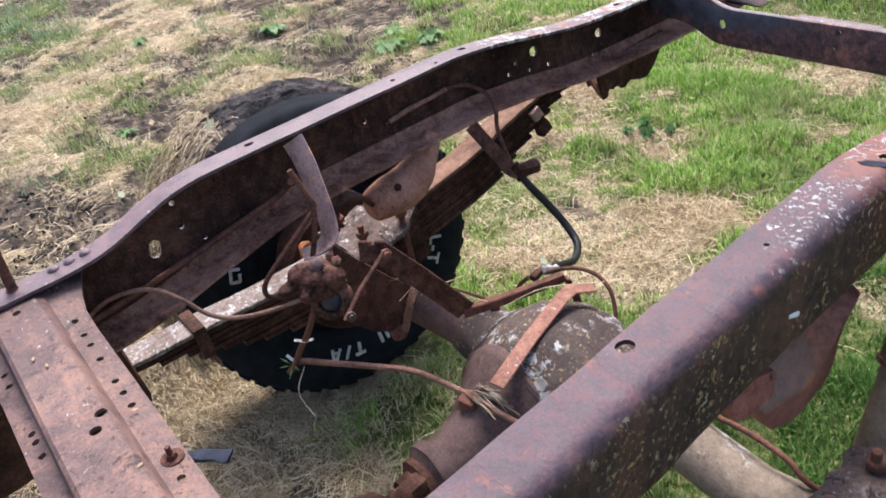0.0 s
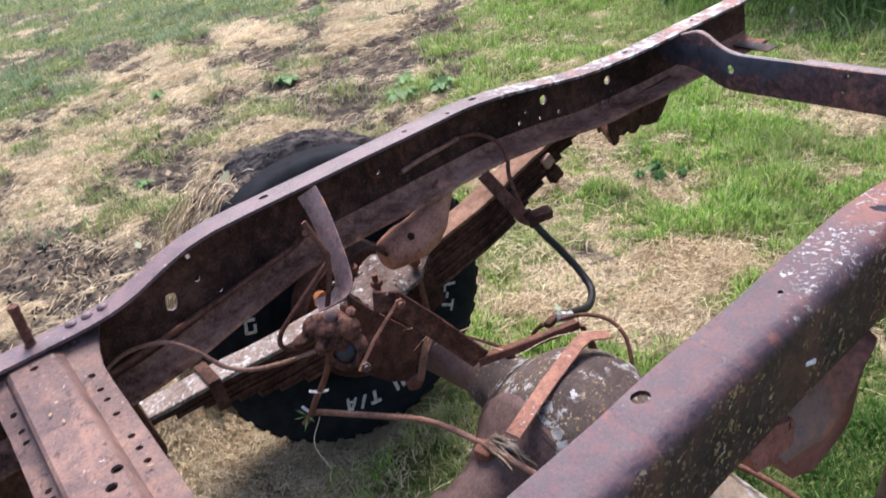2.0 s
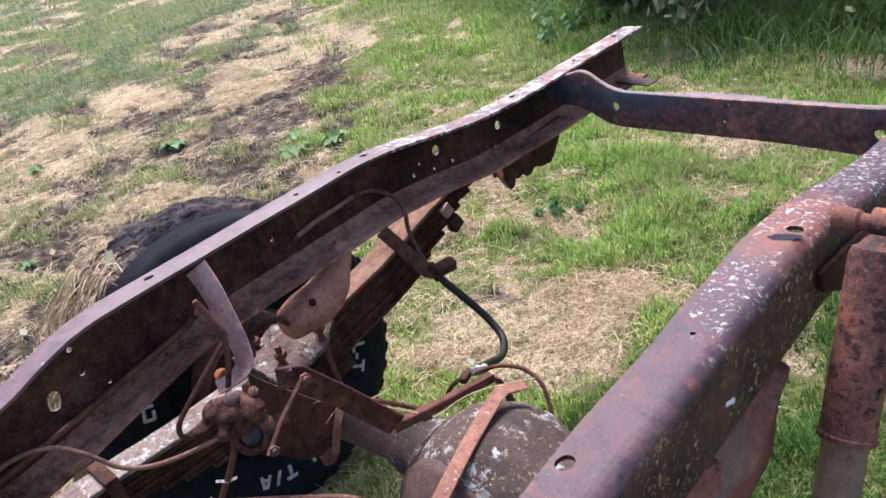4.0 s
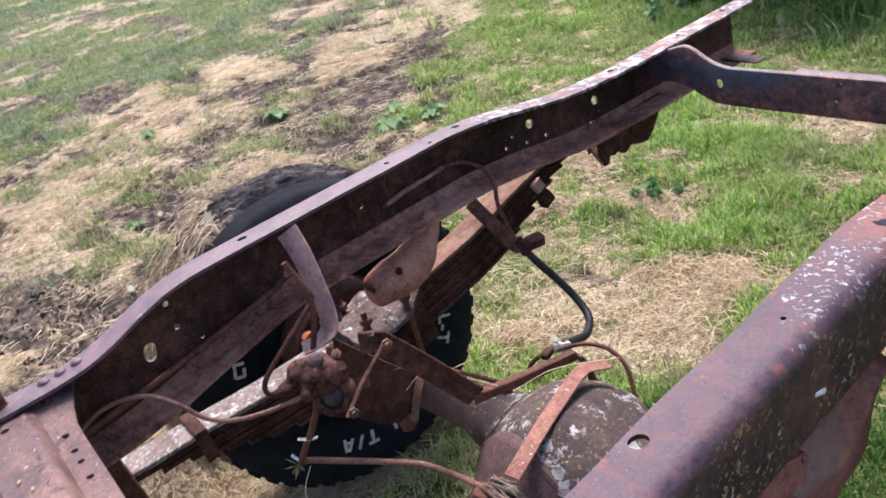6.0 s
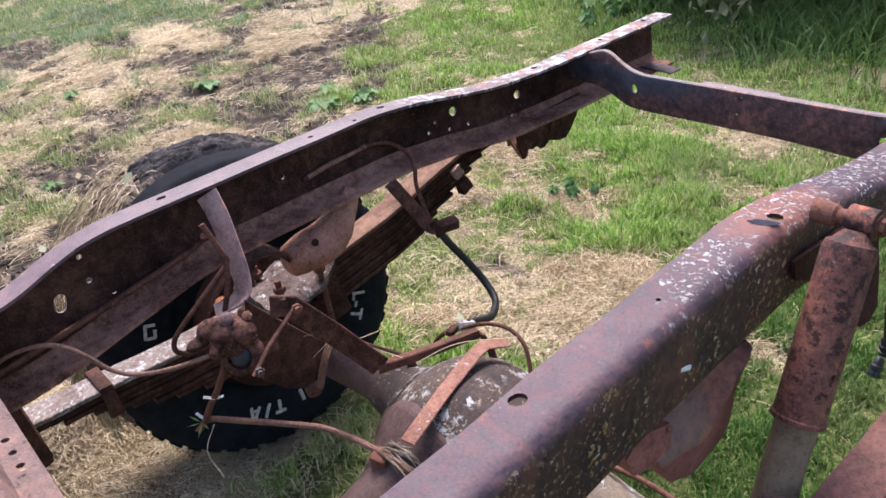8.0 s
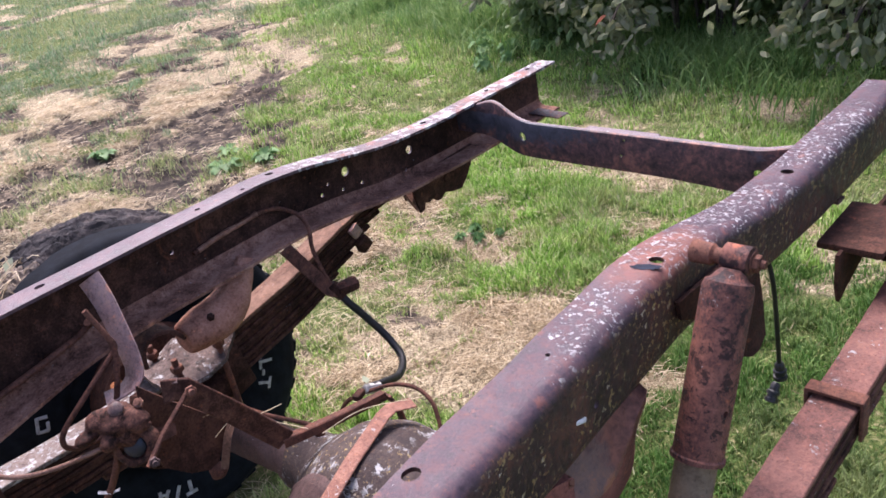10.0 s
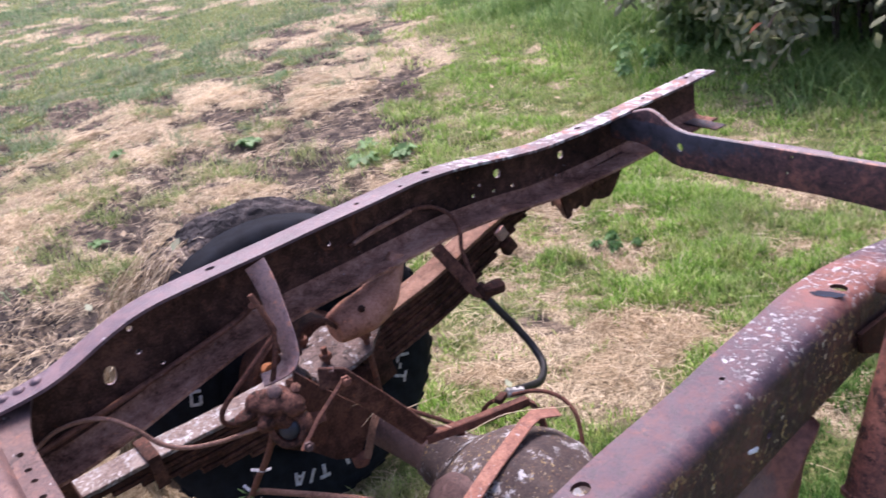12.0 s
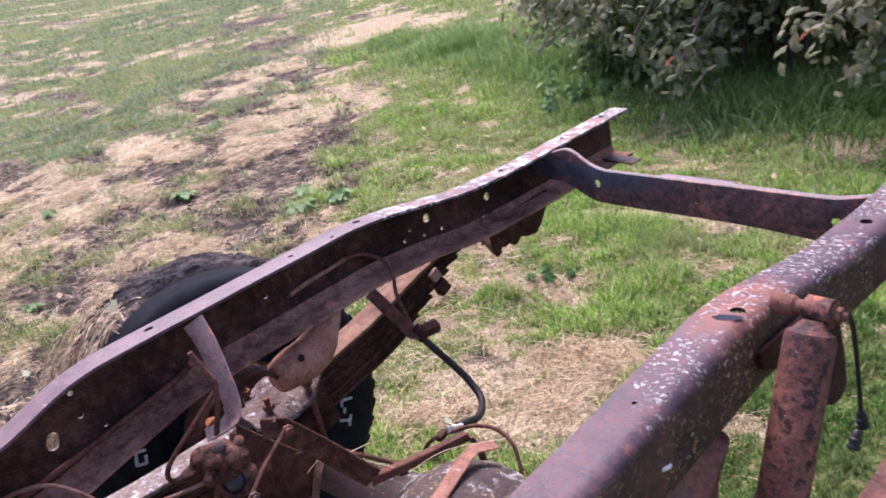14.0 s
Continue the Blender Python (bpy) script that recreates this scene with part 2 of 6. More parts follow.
STEEL_BLUE = plain("blue_black_rubber_bush", (0.018, 0.024, 0.036), 0.45, 60)
COPPER = rusted("brown_brake_pipe", (0.11, 0.055, 0.038), (0.24, 0.13, 0.095), (0.36, 0.21, 0.16), 20, rough=0.6)
ORANGE = rusted("bright_orange_rust", (0.10, 0.033, 0.016), (0.24, 0.085, 0.03), (0.36, 0.15, 0.055), 25, rough=0.85, blotch=0.5)


def mud_material():
    m = Mat("dried_mud_and_straw", 0.95)
    c = m.ramp(m.noise(14, 6, 0.7, 0.5), (0.36, (0.009, 0.008, 0.010)), (0.5, (0.028, 0.024, 0.026)), (0.62, (0.075, 0.06, 0.056)), (0.7, (0.2, 0.16, 0.13)))
    return m.colour(c).bump(m.noise(60, 6, 0.7), 0.9, 0.012).m


def straw_mud_material():
    m = Mat("straw_trodden_into_mud", 0.95)
    c = m.ramp(m.noise(70, 6, 0.75, 0.8), (0.34, (0.04, 0.032, 0.03)), (0.48, (0.19, 0.145, 0.115)), (0.64, (0.44, 0.36, 0.28)))
    return m.colour(c).bump(m.noise(110, 6, 0.75), 0.9, 0.01).m


MUD = mud_material()
STRAW_MUD = straw_mud_material()


def ground_material():
    """Soil, mown grass and dead straw, mixed by the cover that grows on the sheet."""
    m = Mat("grass_and_straw_ground", 0.95)
    m.b.inputs["Specular IOR Level"].default_value = 0.15
    cover = m.attribute("cover")
    sep = m.nt.nodes.new("ShaderNodeSeparateColor")
    m.link(cover.outputs["Color"], sep.inputs["Color"])
    green, straw = sep.outputs["Red"], sep.outputs["Green"]
    fine = m.noise(55, 6, 0.75, 0.5)
    soil = m.ramp(m.noise(14, 7, 0.75, 0.3), (0.36, (0.015, 0.0125, 0.012)), (0.48, (0.056, 0.046, 0.038)), (0.58, (0.15, 0.118, 0.086)), (0.68, (0.34, 0.27, 0.19)))
    dry = m.ramp(m.noise(95, 5, 0.78, 1.2), (0.38, (0.065, 0.05, 0.033)), (0.48, (0.28, 0.225, 0.14)), (0.58, (0.58, 0.49, 0.325)), (0.68, (0.74, 0.66, 0.48)))
    turf = m.ramp(fine, (0.36, (0.02, 0.036, 0.010)), (0.48, (0.08, 0.12, 0.03)), (0.58, (0.18, 0.19, 0.075)), (0.68, (0.36, 0.31, 0.18)))
    c = m.mix(m.step(m.math("ADD", straw, m.math("MULTIPLY", m.math("SUBTRACT", m.noise(38, 7, 0.8, 0.6), 0.5), 1.7)), 0.2, 0.6), soil, dry)
    c = m.mix(m.step(m.math("ADD", green, m.math("MULTIPLY", m.math("SUBTRACT", fine, 0.5), 0.8)), 0.35, 0.65), c, turf)
    return m.colour(c).bump(m.noise(70, 6, 0.75), 0.8, 0.02).m


def blade_material(name, *stops, dry=0.0):
    """Blades and leaves, each of its own shade, that let some light through."""
    m = Mat(name, 0.55)
    m.b.inputs["Specular IOR Level"].default_value = 0.25
    c = m.ramp(m.island(), *stops)
    c = m.mix(m.step(m.noise(1.7, 4, 0.6), 0.4, 0.65, 0.0, 0.45), c, m.ramp(m.noise(0.9, 3), (0.4, stops[0][1]), (0.6, stops[-1][1])))
    if dry:
        c = m.mix(m.step(m.noise(6.5, 5, 0.65), 0.5, 0.62, 0.0, dry), c, m.ramp(m.island(), (0.0, (0.2, 0.19, 0.07)), (0.6, (0.46, 0.42, 0.2)), (1.0, (0.66, 0.57, 0.38))))
    m.colour(c)
    t = m.nt.nodes.new("ShaderNodeBsdfTranslucent")
    m.link(c, t.inputs["Color"])
    mix = m.nt.nodes.new("ShaderNodeMixShader")
    mix.inputs[0].default_value = 0.3
    m.link(m.b.outputs[0], mix.inputs[1])
    m.link(t.outputs[0], mix.inputs[2])
    m.link(mix.outputs[0], m.nt.nodes["Material Output"].inputs["Surface"])
    return m.m


GRASS = blade_material("grass_blades", (0.0, (0.09, 0.19, 0.035)), (0.4, (0.25, 0.47, 0.08)), (0.78, (0.50, 0.70, 0.20)), (0.9, (0.64, 0.60, 0.36)), (1.0, (0.66, 0.53, 0.39)), dry=0.42)
WORN = blade_material("worn_grass", (0.0, (0.09, 0.155, 0.07)), (0.4, (0.21, 0.34, 0.16)), (0.7, (0.34, 0.47, 0.27)), (0.85, (0.48, 0.46, 0.32)), (1.0, (0.58, 0.50, 0.38)))
TUFT = blade_material("tuft_grass", (0.0, (0.10, 0.17, 0.05)), (0.5, (0.25, 0.36, 0.11)), (0.85, (0.46, 0.52, 0.22)), (1.0, (0.6, 0.52, 0.34)))
TALL_GRASS = blade_material("long_grass", (0.0, (0.075, 0.16, 0.04)), (0.6, (0.175, 0.33, 0.09)), (1.0, (0.37, 0.48, 0.18)))
# Grass under the chassis: the truck's shade is put into the blade colour.
SHADED_GRASS = blade_material("shaded_grass", (0.0, (0.05, 0.12, 0.025)), (0.6, (0.13, 0.27, 0.06)), (0.93, (0.28, 0.41, 0.13)), (1.0, (0.5, 0.45, 0.25)))
STRAW = blade_material("dead_straw", (0.0, (0.12, 0.078, 0.042)), (0.35, (0.43, 0.325, 0.19)), (1.0, (0.90, 0.785, 0.56)))
SHRUB = blade_material("grey_green_leaves", (0.0, (0.09, 0.11, 0.055)), (0.5, (0.175, 0.21, 0.115)), (0.9, (0.27, 0.29, 0.18)), (1.0, (0.33, 0.31, 0.21)))
THICKET = blade_material("dark_green_leaves", (0.0, (0.07, 0.12, 0.045)), (0.6, (0.15, 0.24, 0.085)), (1.0, (0.26, 0.34, 0.15)))
WEED = blade_material("weed_leaves", (0.0, (0.08, 0.18, 0.055)), (1.0, (0.19, 0.34, 0.13)))
PALE_LEAF = blade_material("pale_leaf", (0.0, (0.3, 0.36, 0.22)), (1.0, (0.5, 0.52, 0.4)))
RED_LEAF = blade_material("red_autumn_leaf", (0.0, (0.42, 0.15, 0.11)), (1.0, (0.5, 0.2, 0.15)))
BARK = plain("grey_bark", (0.07, 0.055, 0.042), 0.9, 30)
EARTH = ground_material()


# ---- mesh helpers ----
def mesh_object(name, bm, material, smooth=True):
    me = bpy.data.meshes.new(name)
    bmesh.ops.recalc_face_normals(bm, faces=bm.faces)
    bm.to_mesh(me)
    bm.free()
    for mat in material if isinstance(material, list) else [material]:
        me.materials.append(mat)
    if smooth:
        me.polygons.foreach_set("use_smooth", [True] * len(me.polygons))
        me.set_sharp_from_angle(angle=radians(38))
    return new(name, me)


def part(name, bm, material, parent, label="", smooth=True):
    ob = mesh_object(name, bm, material, smooth)
    ob.parent = parent
    if parent.type == "EMPTY":
        ob.matrix_parent_inverse = parent.matrix_world.inverted()
    return tagged(ob, label)


def thing(name, place, label, category, group="", kind=""):
    ob = new(name)
    ob.empty_display_size = 0.05
    ob.location = place
    bpy.context.view_layer.update()
    return tagged(ob, label, category, group, kind)


def box(sx, sy, sz, m=None, bevel=0.002, bm=None):
    """A block with softened edges, centred, then laid by m."""
    bm2 = bmesh.new()
    bmesh.ops.create_cube(bm2, size=1, matrix=Matrix.Diagonal((sx, sy, sz, 1)))
    if bevel:
        bmesh.ops.bevel(bm2, geom=bm2.edges[:], offset=bevel, segments=2, affect="EDGES", profile=0.5)
    if m:
        bm2.transform(m)
    return join(bm, bm2)


def join(bm, other):
    if bm is None:
        return other
    me = bpy.data.meshes.new("tmp")
    other.to_mesh(me)
    other.free()
    bm.from_mesh(me)
    bpy.data.meshes.remove(me)
    return bm


def smooth_path(points, per=8):
    """Points on a curve that runs through all of the given ones."""
    p = [Vector(v) for v in points]
    p = [2 * p[0] - p[1], *p, 2 * p[-1] - p[-2]]
    out = []
    for a, b, c, d in zip(p, p[1:], p[2:], p[3:]):
        for n in range(per):
            t = n / per
            out.append(0.5 * (2 * b + (c - a) * t + (2 * a - 5 * b + 4 * c - d) * t * t + (3 * b - a - 3 * c + d) * t ** 3))
    return out + [p[-2]]


def sweep(path, outline, bm=None, ups=None, closed=True, scales=None):
    """Carries an outline (u across, v up) along a path; caps both ends."""
    bm2 = bmesh.new()
    rings = []
    up = Vector((0, 0, 1))
    for n, q in enumerate(path):
        d = (path[min(n + 1, len(path) - 1)] - path[max(n - 1, 0)]).normalized()
        if ups:
            up = Vector(ups)
        side = d.cross(up)
        if side.length < 1e-3:
            side = d.cross(Vector((1, 0, 0)))
        side.normalize()
        top = side.cross(d)
        if not ups:
            up = top
        k = scales[n] if scales else 1.0
        rings.append([bm2.verts.new(q + side * u * k + top * v * k) for u, v in outline])
    for a, b in zip(rings, rings[1:]):
        for n in range(len(a)):
            k = (n + 1) % len(a)
            bm2.faces.new((a[n], a[k], b[k], b[n]))
    bm2.faces.new(rings[0])
    bm2.faces.new(rings[-1])
    return join(bm, bm2)


def disc(r, sides):
    return [(r * math.cos(2 * math.pi * n / sides), r * math.sin(2 * math.pi * n / sides)) for n in range(sides)]


def tube(points, r, bm=None, sides=10, per=8, smooth=True, scales=None):
    path = smooth_path(points, per) if smooth else [Vector(p) for p in points]
    return sweep(path, disc(r, sides), bm, scales=scales)


def strip(points, width, thick, up, bm=None, per=6, smooth=True):
    """A flat bar along a path; up is square to its flat side."""
    w, t = width / 2, thick / 2
    path = smooth_path(points, per) if smooth else [Vector(p) for p in points]
    b = min(t * 0.6, 0.0015)
    return sweep(path, [(-w + b, -t), (w - b, -t), (w, -t + b), (w, t - b), (w - b, t), (-w + b, t), (-w, t - b), (-w, -t + b)], bm, ups=up)


def ribbon(points, faces, width, thick, bm=None, per=6):
    """A flat bar bent along a path, with the way its flat side faces given at each point."""
    path, face = smooth_path(points, per), smooth_path(faces, per)
    bm2 = bmesh.new()
    rings = []
    for n, q in enumerate(path):
        d = (path[min(n + 1, len(path) - 1)] - path[max(n - 1, 0)]).normalized()
        side = d.cross(face[n]).normalized() * width / 2
        up = side.cross(d).normalized() * thick / 2
        rings.append([bm2.verts.new(q + side * u + up * v) for u, v in ((-1, -0.7), (-0.95, -1), (0.95, -1), (1, -0.7), (1, 0.7), (0.95, 1), (-0.95, 1), (-1, 0.7))])
    for a, b in zip(rings, rings[1:]):
        for n in range(8):
            k = (n + 1) % 8
            bm2.faces.new((a[n], a[k], b[k], b[n]))
    bm2.faces.new(rings[0])
    bm2.faces.new(rings[-1])
    return join(bm, bm2)


def plate(outline, thick, bm=None):
    """A flat plate with the given corners in space, thickened both ways."""
    p = [Vector(v) for v in outline]
    n = (p[1] - p[0]).cross(p[2] - p[0]).normalized() * thick / 2
    bm2 = bmesh.new()
    lo, hi = [bm2.verts.new(v - n) for v in p], [bm2.verts.new(v + n) for v in p]
    bm2.faces.new(lo), bm2.faces.new(hi)
    for a in range(len(p)):
        b = (a + 1) % len(p)
        bm2.faces.new((lo[a], lo[b], hi[b], hi[a]))
    return join(bm, bm2)


def lathe(profile, m, sides=32, bm=None):
    """Turns (along, radius) round the local z axis, then lays it by m."""
    bm2 = bmesh.new()
    rings = []
    for h, r in profile:
        rings.append([bm2.verts.new((r * math.cos(2 * math.pi * n / sides), r * math.sin(2 * math.pi * n / sides), h)) for n in range(sides)])
    for a, b in zip(rings, rings[1:]):
        for n in range(sides):
            k = (n + 1) % sides
            bm2.faces.new((a[n], a[k], b[k], b[n]))
    bm2.faces.new(rings[0])
    bm2.faces.new(rings[-1])
    bm2.transform(m)
    return join(bm, bm2)


def along(a, b):
    """The pose whose z axis runs from a to b, at a."""
    a, b = Vector(a), Vector(b)
    return Matrix.Translation(a) @ (b - a).to_track_quat("Z", "Y").to_matrix().to_4x4()


def rod(a, b, r, bm=None, sides=16, chamfer=0.0015):
    n = (Vector(b) - Vector(a)).length
    c = min(chamfer, r * 0.4)
    return lathe([(0, r - c), (c, r), (n - c, r), (n, r - c)], along(a, b), sides, bm)


def nut(place, axis, r=0.011, h=0.009, shank=0.012, bm=None):
    """A six-sided nut with the thread of its bolt standing out of it."""
    p, d = Vector(place), Vector(axis).normalized()
    bm = lathe([(0, r * 0.95), (0.001, r), (h - 0.0015, r), (h, r * 0.85)], along(p, p + d), 6, bm)
    return lathe([(h - 0.001, r * 0.52), (h + shank - 0.001, r * 0.5), (h + shank, r * 0.42)], along(p, p + d), 10, bm)


def roughen(bm, amount, scale, seed=0.0):
    for v in bm.verts:
        v.co += noise.noise_vector(v.co * scale + Vector((seed, 0, 0))) * amount
    return bm


def pierced(ob, cutters):
    """Cuts the bodies in the bmesh out of ob for good."""
    me = bpy.data.meshes.new("cut")
    bmesh.ops.recalc_face_normals(cutters, faces=cutters.faces)
    cutters.to_mesh(me)
    cutters.free()
    tool = new("cut", me)
    mod = ob.modifiers.new("cut", "BOOLEAN")
    mod.object, mod.operation, mod.solver = tool, "DIFFERENCE", "EXACT"
    dg = bpy.context.evaluated_depsgraph_get()
    dg.update()
    made = bpy.data.meshes.new_from_object(ob.evaluated_get(dg))
    ob.modifiers.remove(mod)
    old, ob.data = ob.data, made
    made.name = ob.name
    bpy.data.objects.remove(tool)
    bpy.data.meshes.remove(me)
    bpy.data.meshes.remove(old)
    return ob


def slot(place, axis, r, long=0.0, way=(0, 1, 0), depth=0.05, bm=None):
    """A round or oblong plug to cut a hole with."""
    p, d = Vector(place), Vector(axis).normalized()
    if not long:
        return rod(p - d * depth / 2, p + d * depth / 2, r, bm, 14, 0)
    w = Vector(way).normalized()
    ends = [p + w * (long / 2 - r), p - w * (long / 2 - r)]
    side = d.cross(w)
    ring = []
    for e, s in zip(ends, (1, -1)):
        for k in range(7):
            a = -math.pi / 2 + math.pi * k / 6
            ring.append(e + s * (w * r * math.cos(a) + side * r * math.sin(a)))
    bm2 = bmesh.new()
    lo = [bm2.verts.new(q - d * depth / 2) for q in ring]
    hi = [bm2.verts.new(q + d * depth / 2) for q in ring]
    bm2.faces.new(lo), bm2.faces.new(hi)
    for n in range(len(lo)):
        k = (n + 1) % len(lo)
        bm2.faces.new((lo[n], lo[k], hi[k], hi[n]))
    return join(bm, bm2)


# ---- ground ----
rng = np.random.default_rng(7)
LATTICE = rng.random((256, 256))


def field(x, y, scale, seed=0):
    """Smooth noise from 0 to 1 over the plan."""
    u, v = x * scale + 37.3 * seed + 900, y * scale + 17.7 * seed + 900
    i, j = np.floor(u).astype(int), np.floor(v).astype(int)
    a, b = u - i, v - j
    a, b = a * a * (3 - 2 * a), b * b * (3 - 2 * b)
    g = lambda p, q: LATTICE[p % 256, q % 256]
    return (g(i, j) * (1 - a) + g(i + 1, j) * a) * (1 - b) + (g(i, j + 1) * (1 - a) + g(i + 1, j + 1) * a) * b


def layered(x, y, scale, seed=0):
    return 0.5 * field(x, y, scale, seed) + 0.3 * field(x, y, scale * 2.3, seed + 1) + 0.2 * field(x, y, scale * 5.1, seed + 2)


def ease(v, lo, hi):
    t = np.clip((v - lo) / (hi - lo), 0, 1)
    return t * t * (3 - 2 * t)


def bump_at(x, y, cx, cy, rx, ry):
    return np.exp(-(((x - cx) / rx) ** 2 + ((y - cy) / ry) ** 2))


# bare soil, dead straw and green patches: x, y, radius
SOIL = (
    (-5.06, 1.1, 0.16), (-4.1, 1.42, 0.17), (-4.3, 1.12, 0.2), (-3.65, 0.5, 0.2), (-3.1, -0.24, 0.26), (-2.8, -0.13, 0.26),
    (-3.88, 0.92, 0.13), (-3.85, 0.64, 0.14), (-2.88, 0.16, 0.2), (-5.1, 0.43, 0.1), (-5.24, 1.36, 0.14), (-4.74, 1.6, 0.17),
    (-4.65, 0.65, 0.08), (-3.7, 0.2, 0.12), (-5.0, 1.7, 0.2), (-4.14, 1.43, 0.16), (-3.45, 1.4, 0.2), (-8.4, 4.8, 0.4),
    (-7.17, 3.4, 0.2), (-10.8, 6.1, 0.5), (-3.88, 1.85, 0.2), (-6.55, 1.16, 0.25), (-4.35, 1.03, 0.15), (-9.7, 2.8, 0.3),
)
DRY = (
    (-5.77, 1.75, 0.45), (-6.1, 1.2, 0.5), (-6.92, 3.14, 0.45), (-6.89, 3.84, 0.5), (-5.15, 2.79, 0.4), (-7.4, 5.2, 0.8),
    (-6.7, 5.45, 0.6), (-5.34, 3.4, 0.35), (-5.0, 1.2, 0.5), (-4.6, 2.2, 0.3), (-4.2, 0.2, 0.5),
)
GREEN = (
    (-7.0, 2.2, 0.5), (-6.3, 2.4, 0.35), (-5.7, 2.43, 0.3), (-9.4, 3.7, 0.9), (-6.26, 3.32, 0.28), (-11.9, 5.3, 1.2), (-8.2, 3.0, 0.6),
    (-7.9, 1.8, 0.6), (-4.87, 2.4, 0.22), (-4.46, 1.6, 0.1), (-3.25, 1.67, 0.14), (-6.0, 0.6, 0.45), (-5.9, 0.2, 0.3),
)


BARE_A, BARE_B = (-1.60, 1.56), (-1.1, 3.05)
# straw showing through the lawn, and thick clumps that stand in it: x, y, radii, strength
LAWN_STRAW = (
    (-1.76, 1.58, 0.26, 0.15, 1.0), (-1.95, 1.75, 0.2, 0.1, 0.8), (-0.35, 1.15, 0.3, 0.12, 0.4), (-0.4, 1.6, 0.25, 0.1, 0.4),
    (-1.78, 1.45, 0.2, 0.13, 1.0), (-1.62, 1.60, 0.2, 0.11, 1.0), (-1.55, 1.76, 0.16, 0.08, 0.95), (-1.9, 1.25, 0.18, 0.13, 1.0), (-1.62, 1.24, 0.14, 0.08, 0.9), (-1.35, 1.5, 0.1, 0.06, 0.8),
    (-1.1, 1.12, 0.26, 0.16, 1.0), (-1.22, 0.88, 0.24, 0.14, 1.0), (-0.98, 1.26, 0.12, 0.08, 0.8), (-0.95, 0.92, 0.2, 0.14, 0.9), (-1.35, 1.22, 0.14, 0.06, 0.7),
    (-1.13, 2.18, 0.22, 0.07, 0.7), (-0.85, 1.85, 0.22, 0.08, 0.6), (-0.6, 1.6, 0.2, 0.08, 0.5), (-1.0, 3.06, 0.2, 0.1, 1.0), (-0.75, 3.12, 0.25, 0.08, 0.8), (-2.6, 1.45, 0.25, 0.09, 0.9), (-2.3, 1.35, 0.2, 0.1, 0.9),
    (-3.0, 3.0, 0.3, 0.08, 0.5), (-2.5, 2.6, 0.25, 0.07, 0.45), (-3.6, 3.3, 0.3, 0.1, 0.6), (-2.1, 2.9, 0.25, 0.07, 0.55), (-1.6, 2.75, 0.3, 0.06, 0.5), (-6.6, 5.5, 0.7, 0.5, 0.8),
)
WORN_SOIL = ((-1.12, 1.0, 0.3, 0.16, 0.33), (-1.23, 1.03, 0.11, 0.035, 0.9), (-1.12, 0.9, 0.1, 0.06, 0.45), (-1.32, 1.08, 0.08, 0.03, 0.5), (-1.0, 1.1, 0.09, 0.05, 0.35), (-1.3, 0.86, 0.09, 0.04, 0.5), (-1.75, 1.55, 0.07, 0.04, 0.6))
CLUMPS = (
    (-1.45, 1.64, 0.06, 0.04, 1.0), (-1.54, 1.40, 0.075, 0.035, 1.0), (-1.56, 1.05, 0.08, 0.05, 0.9), (-1.5, 0.86, 0.07, 0.05, 0.8), (-1.74, 1.16, 0.08, 0.04, 0.7), (-0.99, 0.2, 0.2, 0.16, 0.9), (-0.97, 0.42, 0.16, 0.1, 0.7),
    (-1.2, 1.6, 0.14, 0.06, 0.8), (-1.4, 2.0, 0.16, 0.08, 0.8),
)


def spots(x, y, table):
    """The strongest of some ragged patches given with two radii and a strength."""
    u = x + 0.22 * (layered(x, y, 6.0, 141) - 0.5)
    v = y + 0.14 * (layered(x, y, 7.0, 151) - 0.5)
    best = 0 * x
    for a, b, rx, ry, k in table:
        best = np.maximum(best, k * np.exp(-(((u - a) / (1.3 * rx)) ** 2 + ((v - b) / (1.3 * ry)) ** 2) ** 1.5))
    return best


def patches(x, y, spots):
    """The strongest of some ragged round patches."""
    u = x + 0.5 * (layered(x, y, 2.6, 101) - 0.5)
    v = y + 0.35 * (layered(x, y, 3.1, 111) - 0.5)
    best = 0 * x
    for a, b, r in spots:
        best = np.maximum(best, np.exp(-(((u - a) / (1.15 * r)) ** 2 + ((v - b) / (0.85 * r)) ** 2)))
    return best


def bare_soil(x, y):
    near = ease(-x, 1.9, 2.4) * (1 - ease(-x, 6.5, 8.0))
    loose = ease(layered(x, y, 3.3, 51), 0.54, 0.66) * near * (1 - ease(y + 0.5 * x, 0.4, 1.2))
    return np.clip(np.maximum(1.25 * patches(x, y, SOIL), 0.9 * loose), 0, 1)


